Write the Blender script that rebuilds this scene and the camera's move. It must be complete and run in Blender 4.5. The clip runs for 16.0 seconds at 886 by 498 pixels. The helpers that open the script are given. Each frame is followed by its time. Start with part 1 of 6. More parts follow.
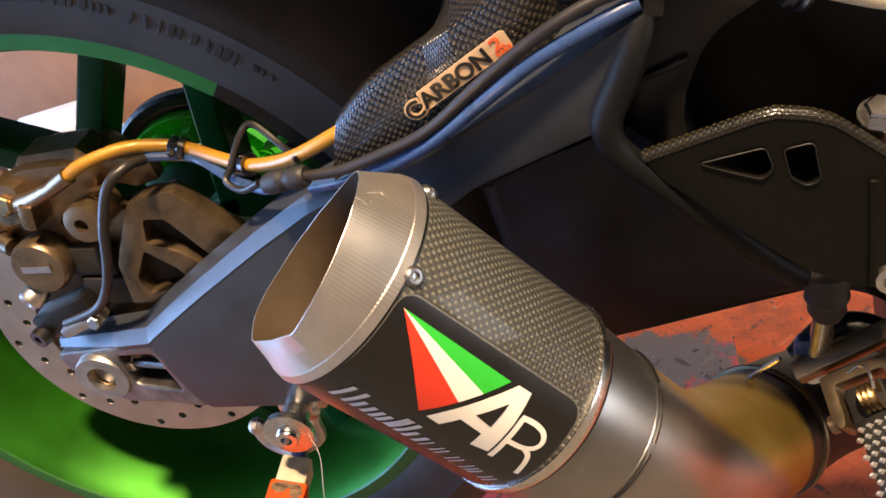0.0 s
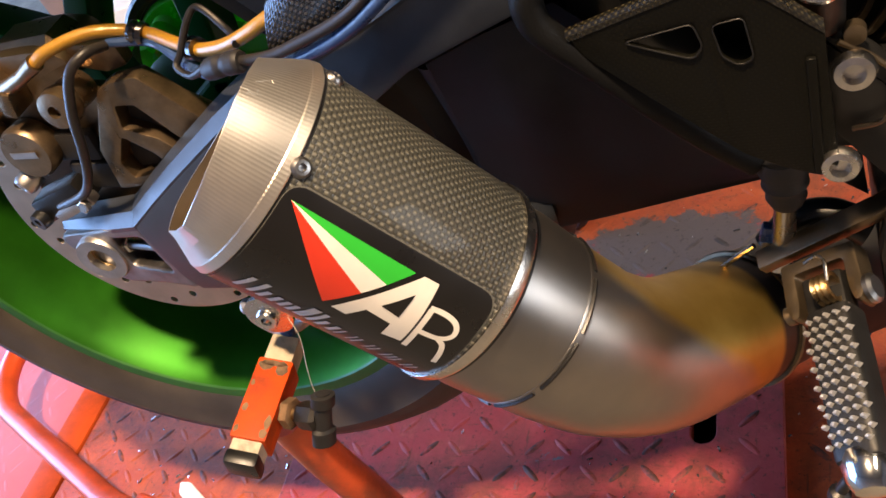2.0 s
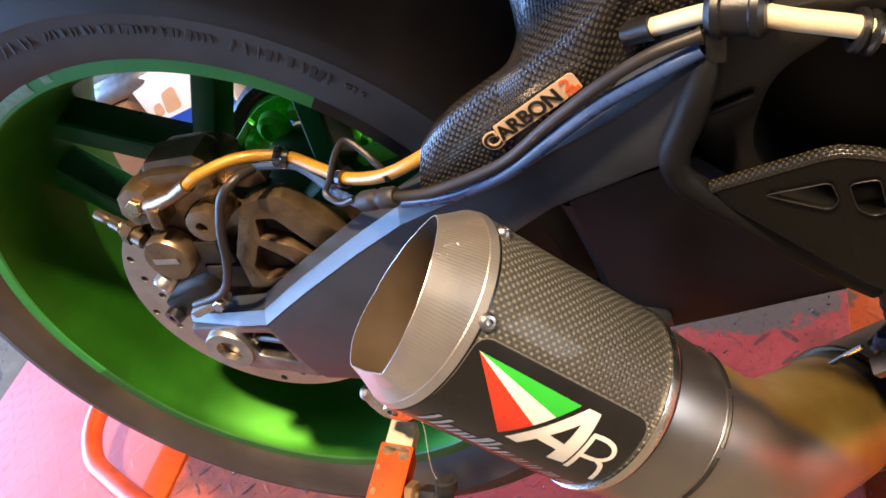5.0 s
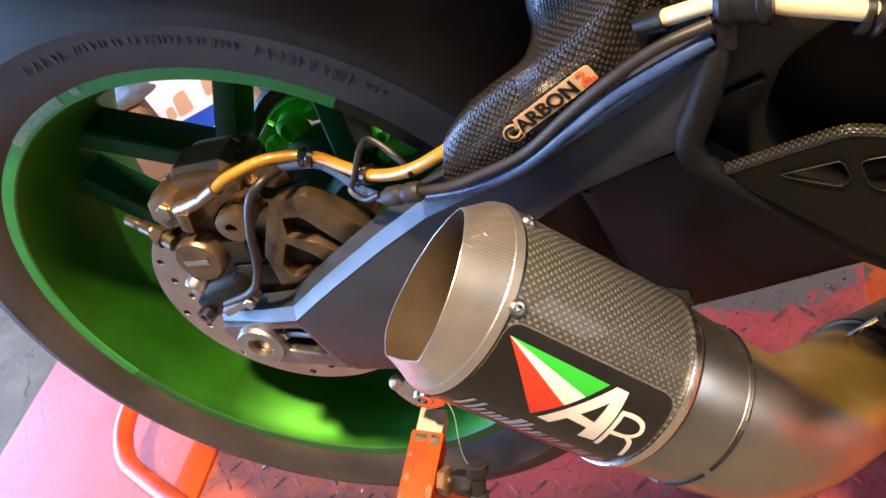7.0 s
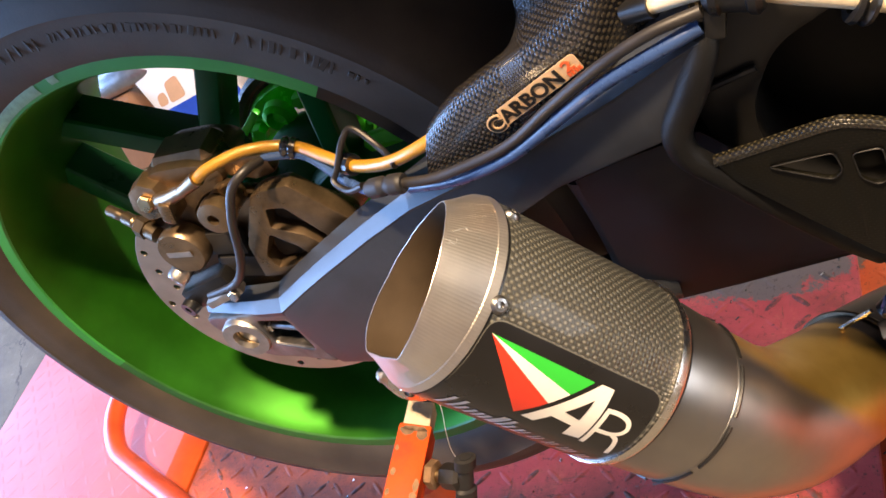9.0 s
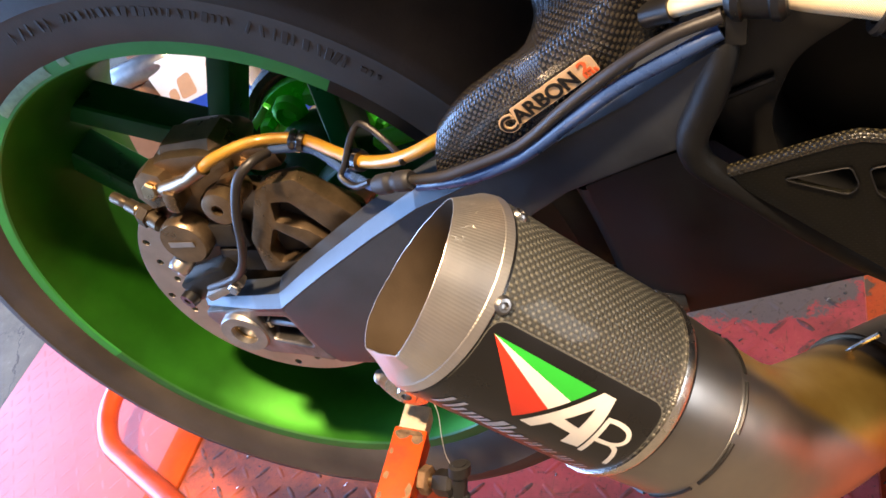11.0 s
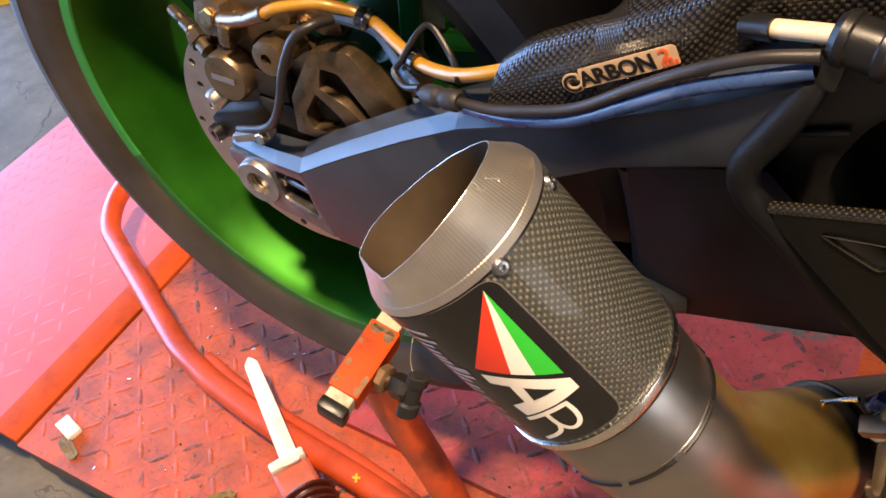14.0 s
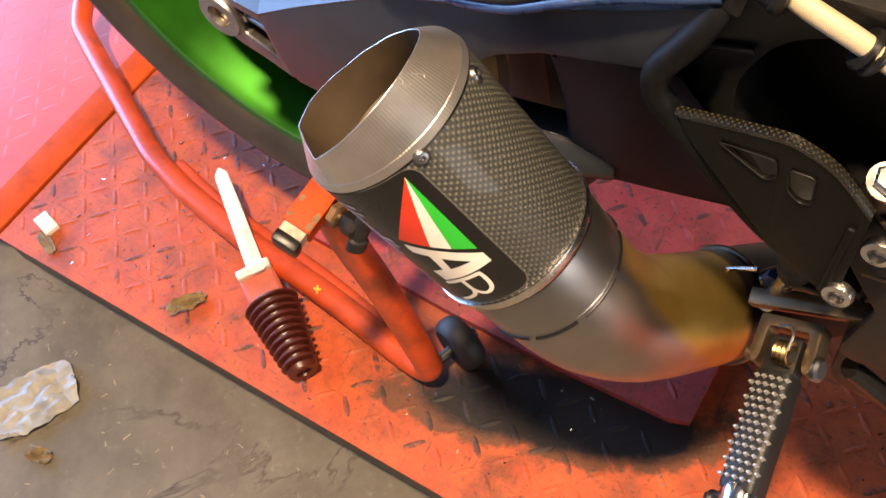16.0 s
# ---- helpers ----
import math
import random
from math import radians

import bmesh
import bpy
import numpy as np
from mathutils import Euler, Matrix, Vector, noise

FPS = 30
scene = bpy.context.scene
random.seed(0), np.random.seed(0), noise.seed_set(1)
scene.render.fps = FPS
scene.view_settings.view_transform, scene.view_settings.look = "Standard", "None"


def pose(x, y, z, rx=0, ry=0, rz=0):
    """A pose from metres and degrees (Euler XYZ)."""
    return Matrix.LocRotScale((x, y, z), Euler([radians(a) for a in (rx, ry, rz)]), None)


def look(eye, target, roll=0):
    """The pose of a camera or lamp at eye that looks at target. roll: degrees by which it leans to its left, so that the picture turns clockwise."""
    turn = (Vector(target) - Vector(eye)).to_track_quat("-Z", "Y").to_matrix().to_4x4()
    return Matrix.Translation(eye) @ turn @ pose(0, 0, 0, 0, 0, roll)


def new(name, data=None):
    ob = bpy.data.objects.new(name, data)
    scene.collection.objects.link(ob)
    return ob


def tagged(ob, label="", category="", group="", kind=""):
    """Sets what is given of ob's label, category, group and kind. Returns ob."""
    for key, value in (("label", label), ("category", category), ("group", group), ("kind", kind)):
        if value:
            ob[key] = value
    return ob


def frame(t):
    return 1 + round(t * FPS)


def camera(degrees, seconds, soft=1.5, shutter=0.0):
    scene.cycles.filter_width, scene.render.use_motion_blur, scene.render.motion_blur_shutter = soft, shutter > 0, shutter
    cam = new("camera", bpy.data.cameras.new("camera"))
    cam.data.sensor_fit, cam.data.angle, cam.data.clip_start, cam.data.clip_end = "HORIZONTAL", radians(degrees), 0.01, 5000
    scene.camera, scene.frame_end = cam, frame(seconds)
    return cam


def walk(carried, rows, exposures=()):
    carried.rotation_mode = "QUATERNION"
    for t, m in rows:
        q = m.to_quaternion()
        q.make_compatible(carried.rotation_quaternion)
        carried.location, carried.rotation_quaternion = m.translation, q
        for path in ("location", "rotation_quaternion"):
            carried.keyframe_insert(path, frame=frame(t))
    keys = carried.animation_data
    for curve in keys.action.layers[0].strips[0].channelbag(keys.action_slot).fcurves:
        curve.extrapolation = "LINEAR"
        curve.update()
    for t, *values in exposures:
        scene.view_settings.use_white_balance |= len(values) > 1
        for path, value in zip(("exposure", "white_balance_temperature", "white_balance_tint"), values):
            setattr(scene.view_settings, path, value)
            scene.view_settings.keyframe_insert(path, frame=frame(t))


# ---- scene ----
cam = camera(52.73, 16.0, soft=1.6)
# seconds, eye x y z, yaw, pitch, roll
PATH = [
    (0.0, 0.4070, -0.5093, 0.8005, 20.97, -34.18, -21.01),
    (0.5, 0.4217, -0.4876, 0.7946, 21.88, -35.73, -19.13),
    (1.0, 0.4571, -0.4771, 0.7561, 23.38, -37.23, -19.55),
    (1.5, 0.4988, -0.4773, 0.7526, 26.62, -39.40, -22.75),
    (2.0, 0.4744, -0.4854, 0.7760, 32.07, -39.06, -27.77),
    (2.5, 0.4729, -0.4965, 0.7906, 33.12, -39.00, -29.42),
    (3.0, 0.4693, -0.4962, 0.7980, 32.88, -38.69, -29.52),
    (3.5, 0.4659, -0.4929, 0.8032, 33.10, -38.51, -29.80),
    (4.0, 0.4547, -0.4973, 0.8284, 33.21, -37.97, -28.94),
    (4.5, 0.4470, -0.4956, 0.8451, 33.43, -37.39, -29.02),
    (4.7, 0.4437, -0.4878, 0.8524, 33.32, -37.31, -29.17),
    (7.0, 0.4447, -0.5007, 0.8721, 34.39, -37.37, -32.64),
    (7.5, 0.4522, -0.4916, 0.8671, 34.68, -37.60, -32.91),
    (8.0, 0.4544, -0.4870, 0.8659, 34.60, -37.99, -33.23),
    (8.2, 0.4529, -0.4889, 0.8659, 34.83, -38.06, -33.31),
    (10.3, 0.4443, -0.4894, 0.8651, 34.55, -38.62, -32.41),
    (10.5, 0.4451, -0.4841, 0.8655, 34.55, -38.40, -32.10),
    (11.0, 0.4423, -0.4894, 0.8573, 34.61, -37.52, -30.08),
    (11.5, 0.4377, -0.4861, 0.8519, 33.56, -34.34, -22.87),
    (12.0, 0.4393, -0.4941, 0.8529, 34.29, -33.21, -15.48),
    (12.5, 0.4442, -0.4984, 0.8470, 35.42, -33.20, -16.09),
    (13.0, 0.4405, -0.4922, 0.8505, 38.57, -38.95, -17.25),
    (13.5, 0.4391, -0.4855, 0.8535, 39.92, -42.02, -16.76),
    (14.0, 0.4441, -0.4653, 0.8690, 40.59, -43.99, -15.23),
    (14.5, 0.4486, -0.4537, 0.8770, 42.26, -49.99, -15.72),
    (15.0, 0.4530, -0.4499, 0.8978, 44.52, -55.30, -16.08),
    (15.5, 0.4586, -0.4502, 0.9063, 44.70, -56.97, -15.08),
    (16.0, 0.4711, -0.4401, 0.9170, 44.74, -57.08, -15.16),
]


def eye_pose(x, y, z, yaw, pitch, roll):
    return pose(x, y, z, 0, 0, yaw) @ pose(0, 0, 0, 90 + pitch) @ pose(0, 0, 0, 0, 0, roll)


walk(cam, [(t, eye_pose(*row)) for t, *row in PATH], exposures=[(0.0, 0.0), (1.0, -0.15), (2.0, -0.24), (3.0, 0.02), (4.5, 0.14), (8.0, 0.18), (11.0, 0.17), (12.5, 0.18), (13.0, -0.08), (14.0, -0.20), (15.0, -0.25), (16.0, -0.24)])

# ---- world and lights ----
world = bpy.data.worlds.new("world")
scene.world = world
world.use_nodes = True
_wn = world.node_tree.nodes
_sky = _wn.new("ShaderNodeTexSky")
_sky.sky_type = "NISHITA"
_sky.sun_disc = False
_sky.sun_elevation, _sky.sun_rotation = radians(35), radians(-60)
world.node_tree.links.new(_sky.outputs[0], _wn["Background"].inputs[0])
_wn["Background"].inputs[1].default_value = 0.10


def area_lamp(name, eye, target, size, size_y, power, color):
    data = bpy.data.lights.new(name, "AREA")
    data.shape, data.size, data.size_y, data.energy, data.color = "RECTANGLE", size, size_y, power, color
    ob = new(name, data)
    ob.matrix_world = look(eye, target)
    return ob


# warm workshop lamp on the ceiling, daylight in the open door behind the bike
area_lamp("ceiling_lamp_light", (0.42, -0.62, 2.30), (0.30, -0.30, 0.3), 0.12, 0.12, 118, (1.0, 0.72, 0.46))
area_lamp("door_daylight", (-3.88, 0.2, 1.05), (0.0, 0.2, 0.4), 4.5, 2.3, 600, (0.29, 0.51, 1.0))
# a second lamp ahead of the bike on its far side
area_lamp("far_lamp_light", (2.60, 0.95, 2.05), (0.4, 0.5, 0.0), 0.22, 0.22, 105, (1.0, 0.86, 0.76))

# light in an unseen, added window, for the bright reflections in muffler and pipe
area_lamp("added_window_light", (3.18, -0.55, 0.425), (0.3, -0.40, 0.40), 1.08, 0.74, 26, (0.92, 0.95, 1.0))
# a tube lamp ahead of the bike on the near side
area_lamp("tube_lamp_light", (1.45, -0.35, 2.36), (0.5, -0.25, 0.3), 0.9, 0.10, 30, (1.0, 0.82, 0.62))

# ---- building helpers ----
def clear_mesh(bm):
    me = bpy.data.meshes.new("mesh")
    bm.normal_update()
    bm.to_mesh(me)
    bm.free()
    return me


def part(name, bm, material, parent=None, label="", smooth=True, kind=""):
    """Links a bmesh as one mesh object under a thing or a part."""
    me = clear_mesh(bm) if isinstance(bm, bmesh.types.BMesh) else bm
    me.name = name
    if material and not me.materials:
        me.materials.append(material)
    if smooth:
        me.polygons.foreach_set("use_smooth", [True] * len(me.polygons))
        me.set_sharp_from_angle(angle=radians(35))
    ob = new(name, me)
    ob.parent = parent
    return tagged(ob, label, "", "", kind)


def thing(name, label, category, group="", kind="", at=(0, 0, 0)):
    ob = new(name)
    ob.empty_display_size = 0.05
    ob.location = at
    return tagged(ob, label, category, group, kind)


def planar_uv(bm, ax=0, ay=2):
    uv = bm.loops.layers.uv.verify()
    for f in bm.faces:
        for lo in f.loops:
            lo[uv].uv = (lo.vert.co[ax], lo.vert.co[ay])
    return bm


def box(size, m=None, bevel=0.0, bm=None, segments=2):
    bm2 = bmesh.new()
    bmesh.ops.create_cube(bm2, size=1.0, matrix=Matrix.Diagonal((*size, 1)))
    if bevel:
        bmesh.ops.bevel(bm2, geom=bm2.edges[:], offset=bevel, segments=segments, affect="EDGES", profile=0.6)
    if m is not None:
        bmesh.ops.transform(bm2, matrix=m, verts=bm2.verts)
    return merge(bm, bm2)


def merge(bm, other):
    if bm is None:
        return other
    me = bpy.data.meshes.new("tmp")
    other.to_mesh(me)
    other.free()
    bm.from_mesh(me)
    bpy.data.meshes.remove(me)
    return bm


def axis_pose(origin, direction, hint=(0, 0, 1)):
    """A pose whose z points along direction."""
    z = Vector(direction).normalized()
    x = Vector(hint) - z * Vector(hint).dot(z)
    if x.length < 1e-4:
        x = Vector((1, 0, 0)) - z * z.x
    x.normalize()
    y = z.cross(x)
    return Matrix.Translation(origin) @ Matrix((x, y, z)).transposed().to_4x4()


def lathe(profile, m=None, steps=32, closed=False, bm=None):
    """Turns (radius, height) pairs round z. closed joins the last pair to the first."""
    b = bmesh.new()
    uv = b.loops.layers.uv.verify()
    rings = []
    for r, h in profile:
        if r < 1e-6:
            rings.append([b.verts.new((0, 0, h))] * steps)
        else:
            rings.append([b.verts.new((r * math.cos(2 * math.pi * i / steps), r * math.sin(2 * math.pi * i / steps), h)) for i in range(steps)])
    pairs = list(zip(rings, rings[1:])) + ([(rings[-1], rings[0])] if closed else [])
    rad = max(r for r, _ in profile)
    along = [0.0]
    for (r0, h0), (r1, h1) in zip(profile, profile[1:]):
        along.append(along[-1] + math.hypot(r1 - r0, h1 - h0))
    along.append(along[-1])
    for k, (ra, rb) in enumerate(pairs):
        for i in range(steps):
            j = (i + 1) % steps
            vs = []
            for v in (ra[i], ra[j], rb[j], rb[i]):
                if v not in vs:
                    vs.append(v)
            if len(vs) > 2:
                f = b.faces.new(vs)
                us = {ra[i]: (i, k), ra[j]: (i + 1, k), rb[j]: (i + 1, k + 1), rb[i]: (i, k + 1)}
                for lo in f.loops:
                    a, c = us[lo.vert]
                    lo[uv].uv = (2 * math.pi * rad * a / steps, along[c])
    bmesh.ops.recalc_face_normals(b, faces=b.faces)
    if m is not None:
        bmesh.ops.transform(b, matrix=m, verts=b.verts)
    return merge(bm, b)


def spline(points, steps=8):
    pts = [Vector(p) for p in points]
    pts = [pts[0] * 2 - pts[1]] + pts + [pts[-1] * 2 - pts[-2]]
    out = []
    for a, b, c, d in zip(pts, pts[1:], pts[2:], pts[3:]):
        for i in range(steps):
            t = i / steps
            out.append(0.5 * (2 * b + (c - a) * t + (2 * a - 5 * b + 4 * c - d) * t * t + (3 * b - a - 3 * c + d) * t ** 3))
    return out + [pts[-2]]


def sweep(points, radius, sides=14, steps=8, caps=True, bm=None, flat=1.0):
    """A tube along a smooth line; radius may be a function of the way along (0 to 1)."""
    line = spline(points, steps) if steps > 1 else [Vector(p) for p in points]
    b = bmesh.new()
    uv = b.loops.layers.uv.verify()
    n = len(line)
    t0 = (line[1] - line[0]).normalized()
    x = t0.orthogonal().normalized()
    rings, dist, dists = [], 0.0, []
    for i, p in enumerate(line):
        t = (line[min(i + 1, n - 1)] - line[max(i - 1, 0)]).normalized()
        x = (x - t * x.dot(t)).normalized()
        y = t.cross(x)
        r = radius(i / (n - 1)) if callable(radius) else radius
        rings.append([b.verts.new(p + x * (r * math.cos(2 * math.pi * k / sides)) + y * (r * flat * math.sin(2 * math.pi * k / sides))) for k in range(sides)])
        dist += (p - line[i - 1]).length if i else 0.0
        dists.append(dist)
    r0 = radius(0) if callable(radius) else radius
    for i in range(n - 1):
        for k in range(sides):
            j = (k + 1) % sides
            f = b.faces.new((rings[i][k], rings[i][j], rings[i + 1][j], rings[i + 1][k]))
            for lo, (a, c) in zip(f.loops, ((k, i), (k + 1, i), (k + 1, i + 1), (k, i + 1))):
                lo[uv].uv = (2 * math.pi * r0 * a / sides, dists[c])
    if caps:
        b.faces.new(rings[0][::-1])
        b.faces.new(rings[-1])
    return merge(bm, b)


def prism(outline, depth, m=None, bevel=0.0, bm=None, holes=()):
    """A plate: an outline in the local xy plane, raised along z by depth, with holes through it."""
    b = bmesh.new()
    loops = []
    edges = []
    for ring in (outline, *holes):
        vs = [b.verts.new((p[0], p[1], 0)) for p in ring]
        loops.append(vs)
        edges += [b.edges.new((vs[i], vs[(i + 1) % len(vs)])) for i in range(len(vs))]
    if holes:
        bmesh.ops.triangle_fill(b, use_beauty=True, edges=edges)
        bmesh.ops.dissolve_limit(b, angle_limit=0.01, verts=b.verts[:], edges=[e for e in b.edges if len(e.link_faces) == 2])
    else:
        b.faces.new(loops[0])
    bmesh.ops.recalc_face_normals(b, faces=b.faces)
    for f in b.faces:
        if f.normal.z > 0:
            f.normal_flip()
    got = bmesh.ops.extrude_face_region(b, geom=b.faces[:])
    bmesh.ops.translate(b, vec=(0, 0, depth), verts=[v for v in got["geom"] if isinstance(v, bmesh.types.BMVert)])
    bmesh.ops.recalc_face_normals(b, faces=b.faces)
    if bevel:
        sharp = [e for e in b.edges if len(e.link_faces) == 2 and e.calc_face_angle(0) > 0.6 and abs(abs(e.link_faces[0].normal.z) - abs(e.link_faces[1].normal.z)) > 0.5]
        bmesh.ops.bevel(b, geom=sharp, offset=bevel, segments=2, affect="EDGES", profile=0.6)
    planar_uv(b, 0, 1)
    if m is not None:
        bmesh.ops.transform(b, matrix=m, verts=b.verts)
    return merge(bm, b)


def rounded(points, radius, steps=4):
    """An outline with its corners rounded off."""
    out = []
    n = len(points)
    for i, p in enumerate(points):
        p, a, c = Vector(p).to_2d(), Vector(points[i - 1]).to_2d(), Vector(points[(i + 1) % n]).to_2d()
        ra, rc = min(radius, (a - p).length * 0.45), min(radius, (c - p).length * 0.45)
        s, e = p + (a - p).normalized() * ra, p + (c - p).normalized() * rc
        for k in range(steps + 1):
            t = k / steps
            out.append(tuple(s * (1 - t) ** 2 + p * (2 * t * (1 - t)) + e * t * t))
    return out


def loft(grid, thickness=0.0, closed_u=False, bm=None):
    """A sheet through rows of points, with uv in metres; thickness gives it a back."""
    b = bmesh.new()
    uv = b.loops.layers.uv.verify()
    rows = [[b.verts.new(p) for p in row] for row in grid]
    vs, v = [], 0.0
    for i, row in enumerate(grid):
        if i:
            v += sum((Vector(p) - Vector(q)).length for p, q in zip(row, grid[i - 1])) / len(row)
        vs.append(v)
    us = []
    for row in grid:
        u, line = 0.0, [0.0]
        for p, q in zip(row, row[1:]):
            u += (Vector(q) - Vector(p)).length
            line.append(u)
        us.append(line)
    for i in range(len(rows) - 1):
        for j in range(len(rows[i]) - 1):
            f = b.faces.new((rows[i][j], rows[i][j + 1], rows[i + 1][j + 1], rows[i + 1][j]))
            for lo, (a, c) in zip(f.loops, ((i, j), (i, j + 1), (i + 1, j + 1), (i + 1, j))):
                lo[uv].uv = (us[a][c], vs[a])
    bmesh.ops.recalc_face_normals(b, faces=b.faces)
    if thickness:
        bmesh.ops.solidify(b, geom=b.faces[:], thickness=thickness)
    return merge(bm, b)


def hex_bolt(m, radius, height, bm=None, socket=False, washer=0.0):
    """A bolt head standing on the pose's xy plane."""
    b = None
    if washer:
        b = lathe([(0, 0), (washer, 0), (washer, height * 0.22), (0, height * 0.22)], None, 20, bm=b)
    if socket:
        b = lathe([(0, 0), (radius, 0), (radius, height * 0.8), (radius * 0.9, height), (radius * 0.5, height), (radius * 0.45, height * 0.35), (0, height * 0.3)], None, 20, bm=b)
    else:
        b = lathe([(0, 0), (radius, 0), (radius, height * 0.85), (radius * 0.82, height), (0, height)], None, 6, bm=b)
    bmesh.ops.transform(b, matrix=m, verts=b.verts)
    return merge(bm, b)

# ---- materials ----
class Nodes:
    """A short way to write node trees."""

    def __init__(self, name):
        self.mat = bpy.data.materials.new(name)
        self.mat.use_nodes = True
        self.t = self.mat.node_tree
        self.bsdf = self.t.nodes["Principled BSDF"]
        self.tc = self.t.nodes.new("ShaderNodeTexCoord")

    def put(self, socket, value):
        if isinstance(value, bpy.types.NodeSocket):
            self.t.links.new(value, socket)
        else:
            socket.default_value = value

    def math(self, op, a, b=0.0, c=0.0):
        n = self.t.nodes.new("ShaderNodeMath")
        n.operation = op
        for s, v in zip(n.inputs, (a, b, c)):
            self.put(s, v)
        return n.outputs[0]

    def noise(self, scale, detail=4.0, rough=0.6, coord="Object", stretch=None, distortion=0.0):
        n = self.t.nodes.new("ShaderNodeTexNoise")
        src = self.tc.outputs[coord]
        if stretch:
            mp = self.t.nodes.new("ShaderNodeMapping")
            self.t.links.new(src, mp.inputs[0])
            mp.inputs["Scale"].default_value = stretch
            src = mp.outputs[0]
        self.t.links.new(src, n.inputs["Vector"])
        n.inputs["Scale"].default_value, n.inputs["Detail"].default_value, n.inputs["Roughness"].default_value = scale, detail, rough
        n.inputs["Distortion"].default_value = distortion
        return n.outputs[0]

    def voronoi(self, scale, feature="F1", coord="Object"):
        n = self.t.nodes.new("ShaderNodeTexVoronoi")
        n.feature = feature
        self.t.links.new(self.tc.outputs[coord], n.inputs["Vector"])
        n.inputs["Scale"].default_value = scale
        return n.outputs[0]

    def ramp(self, fac, stops):
        n = self.t.nodes.new("ShaderNodeValToRGB")
        self.put(n.inputs[0], fac)
        while len(n.color_ramp.elements) < len(stops):
            n.color_ramp.elements.new(0.5)
        for e, (p, c) in zip(n.color_ramp.elements, stops):
            e.position = p
            e.color = (c, c, c, 1) if isinstance(c, (int, float)) else (*c, 1)
        return n.outputs[0]

    def mix(self, fac, a, b):
        n = self.t.nodes.new("ShaderNodeMix")
        n.data_type = "RGBA"
        self.put(n.inputs[0], fac)
        for s, v in ((n.inputs[6], a), (n.inputs[7], b)):
            self.put(s, (*v, 1) if isinstance(v, tuple) else v)
        return n.outputs[2]

    def xyz(self, coord="Object"):
        n = self.t.nodes.new("ShaderNodeSeparateXYZ")
        self.t.links.new(self.tc.outputs[coord], n.inputs[0])
        return n.outputs

    def bump(self, height, strength=0.3, distance=0.001, normal=None):
        n = self.t.nodes.new("ShaderNodeBump")
        n.inputs["Strength"].default_value, n.inputs["Distance"].default_value = strength, distance
        self.put(n.inputs["Height"], height)
        if normal:
            self.put(n.inputs["Normal"], normal)
        return n.outputs[0]

    def done(self, base, rough=0.5, metal=0.0, normal=None, **more):
        b = self.bsdf.inputs
        self.put(b["Base Color"], (*base, 1) if isinstance(base, tuple) else base)
        self.put(b["Roughness"], rough)
        self.put(b["Metallic"], metal)
        if normal:
            self.put(b["Normal"], normal)
        for k, v in more.items():
            self.put(b[k.replace("_", " ")], v)
        return self.mat


def simple(name, base, rough=0.5, metal=0.0, vary=0.25, scale=60.0, bumpy=0.15, grain=900.0, dirt=0.0, coat=0.0, dist=0.0004, spec=0.5):
    """Paint, plastic or metal with wear at two scales."""
    n = Nodes(name)
    big, fine = n.noise(scale, 5.0), n.noise(grain, 3.0)
    dark = tuple(c * (1 - vary) for c in base)
    lite = tuple(min(1.0, c * (1 + vary * 0.7)) for c in base)
    col = n.mix(n.ramp(big, [(0.3, 0.0), (0.7, 1.0)]), dark, lite)
    if dirt:
        col = n.mix(n.math("MULTIPLY", n.ramp(n.noise(scale * 0.45, 7.0, 0.7), [(0.48, 0.0), (0.66, 1.0)]), dirt), col, (0.035, 0.026, 0.018))
    rg = n.math("ADD", n.math("MULTIPLY", big, 0.25), rough - 0.12)
    return n.done(col, rg, metal, n.bump(fine, bumpy, dist), Coat_Weight=coat, Coat_Roughness=0.08, Specular_IOR_Level=spec)


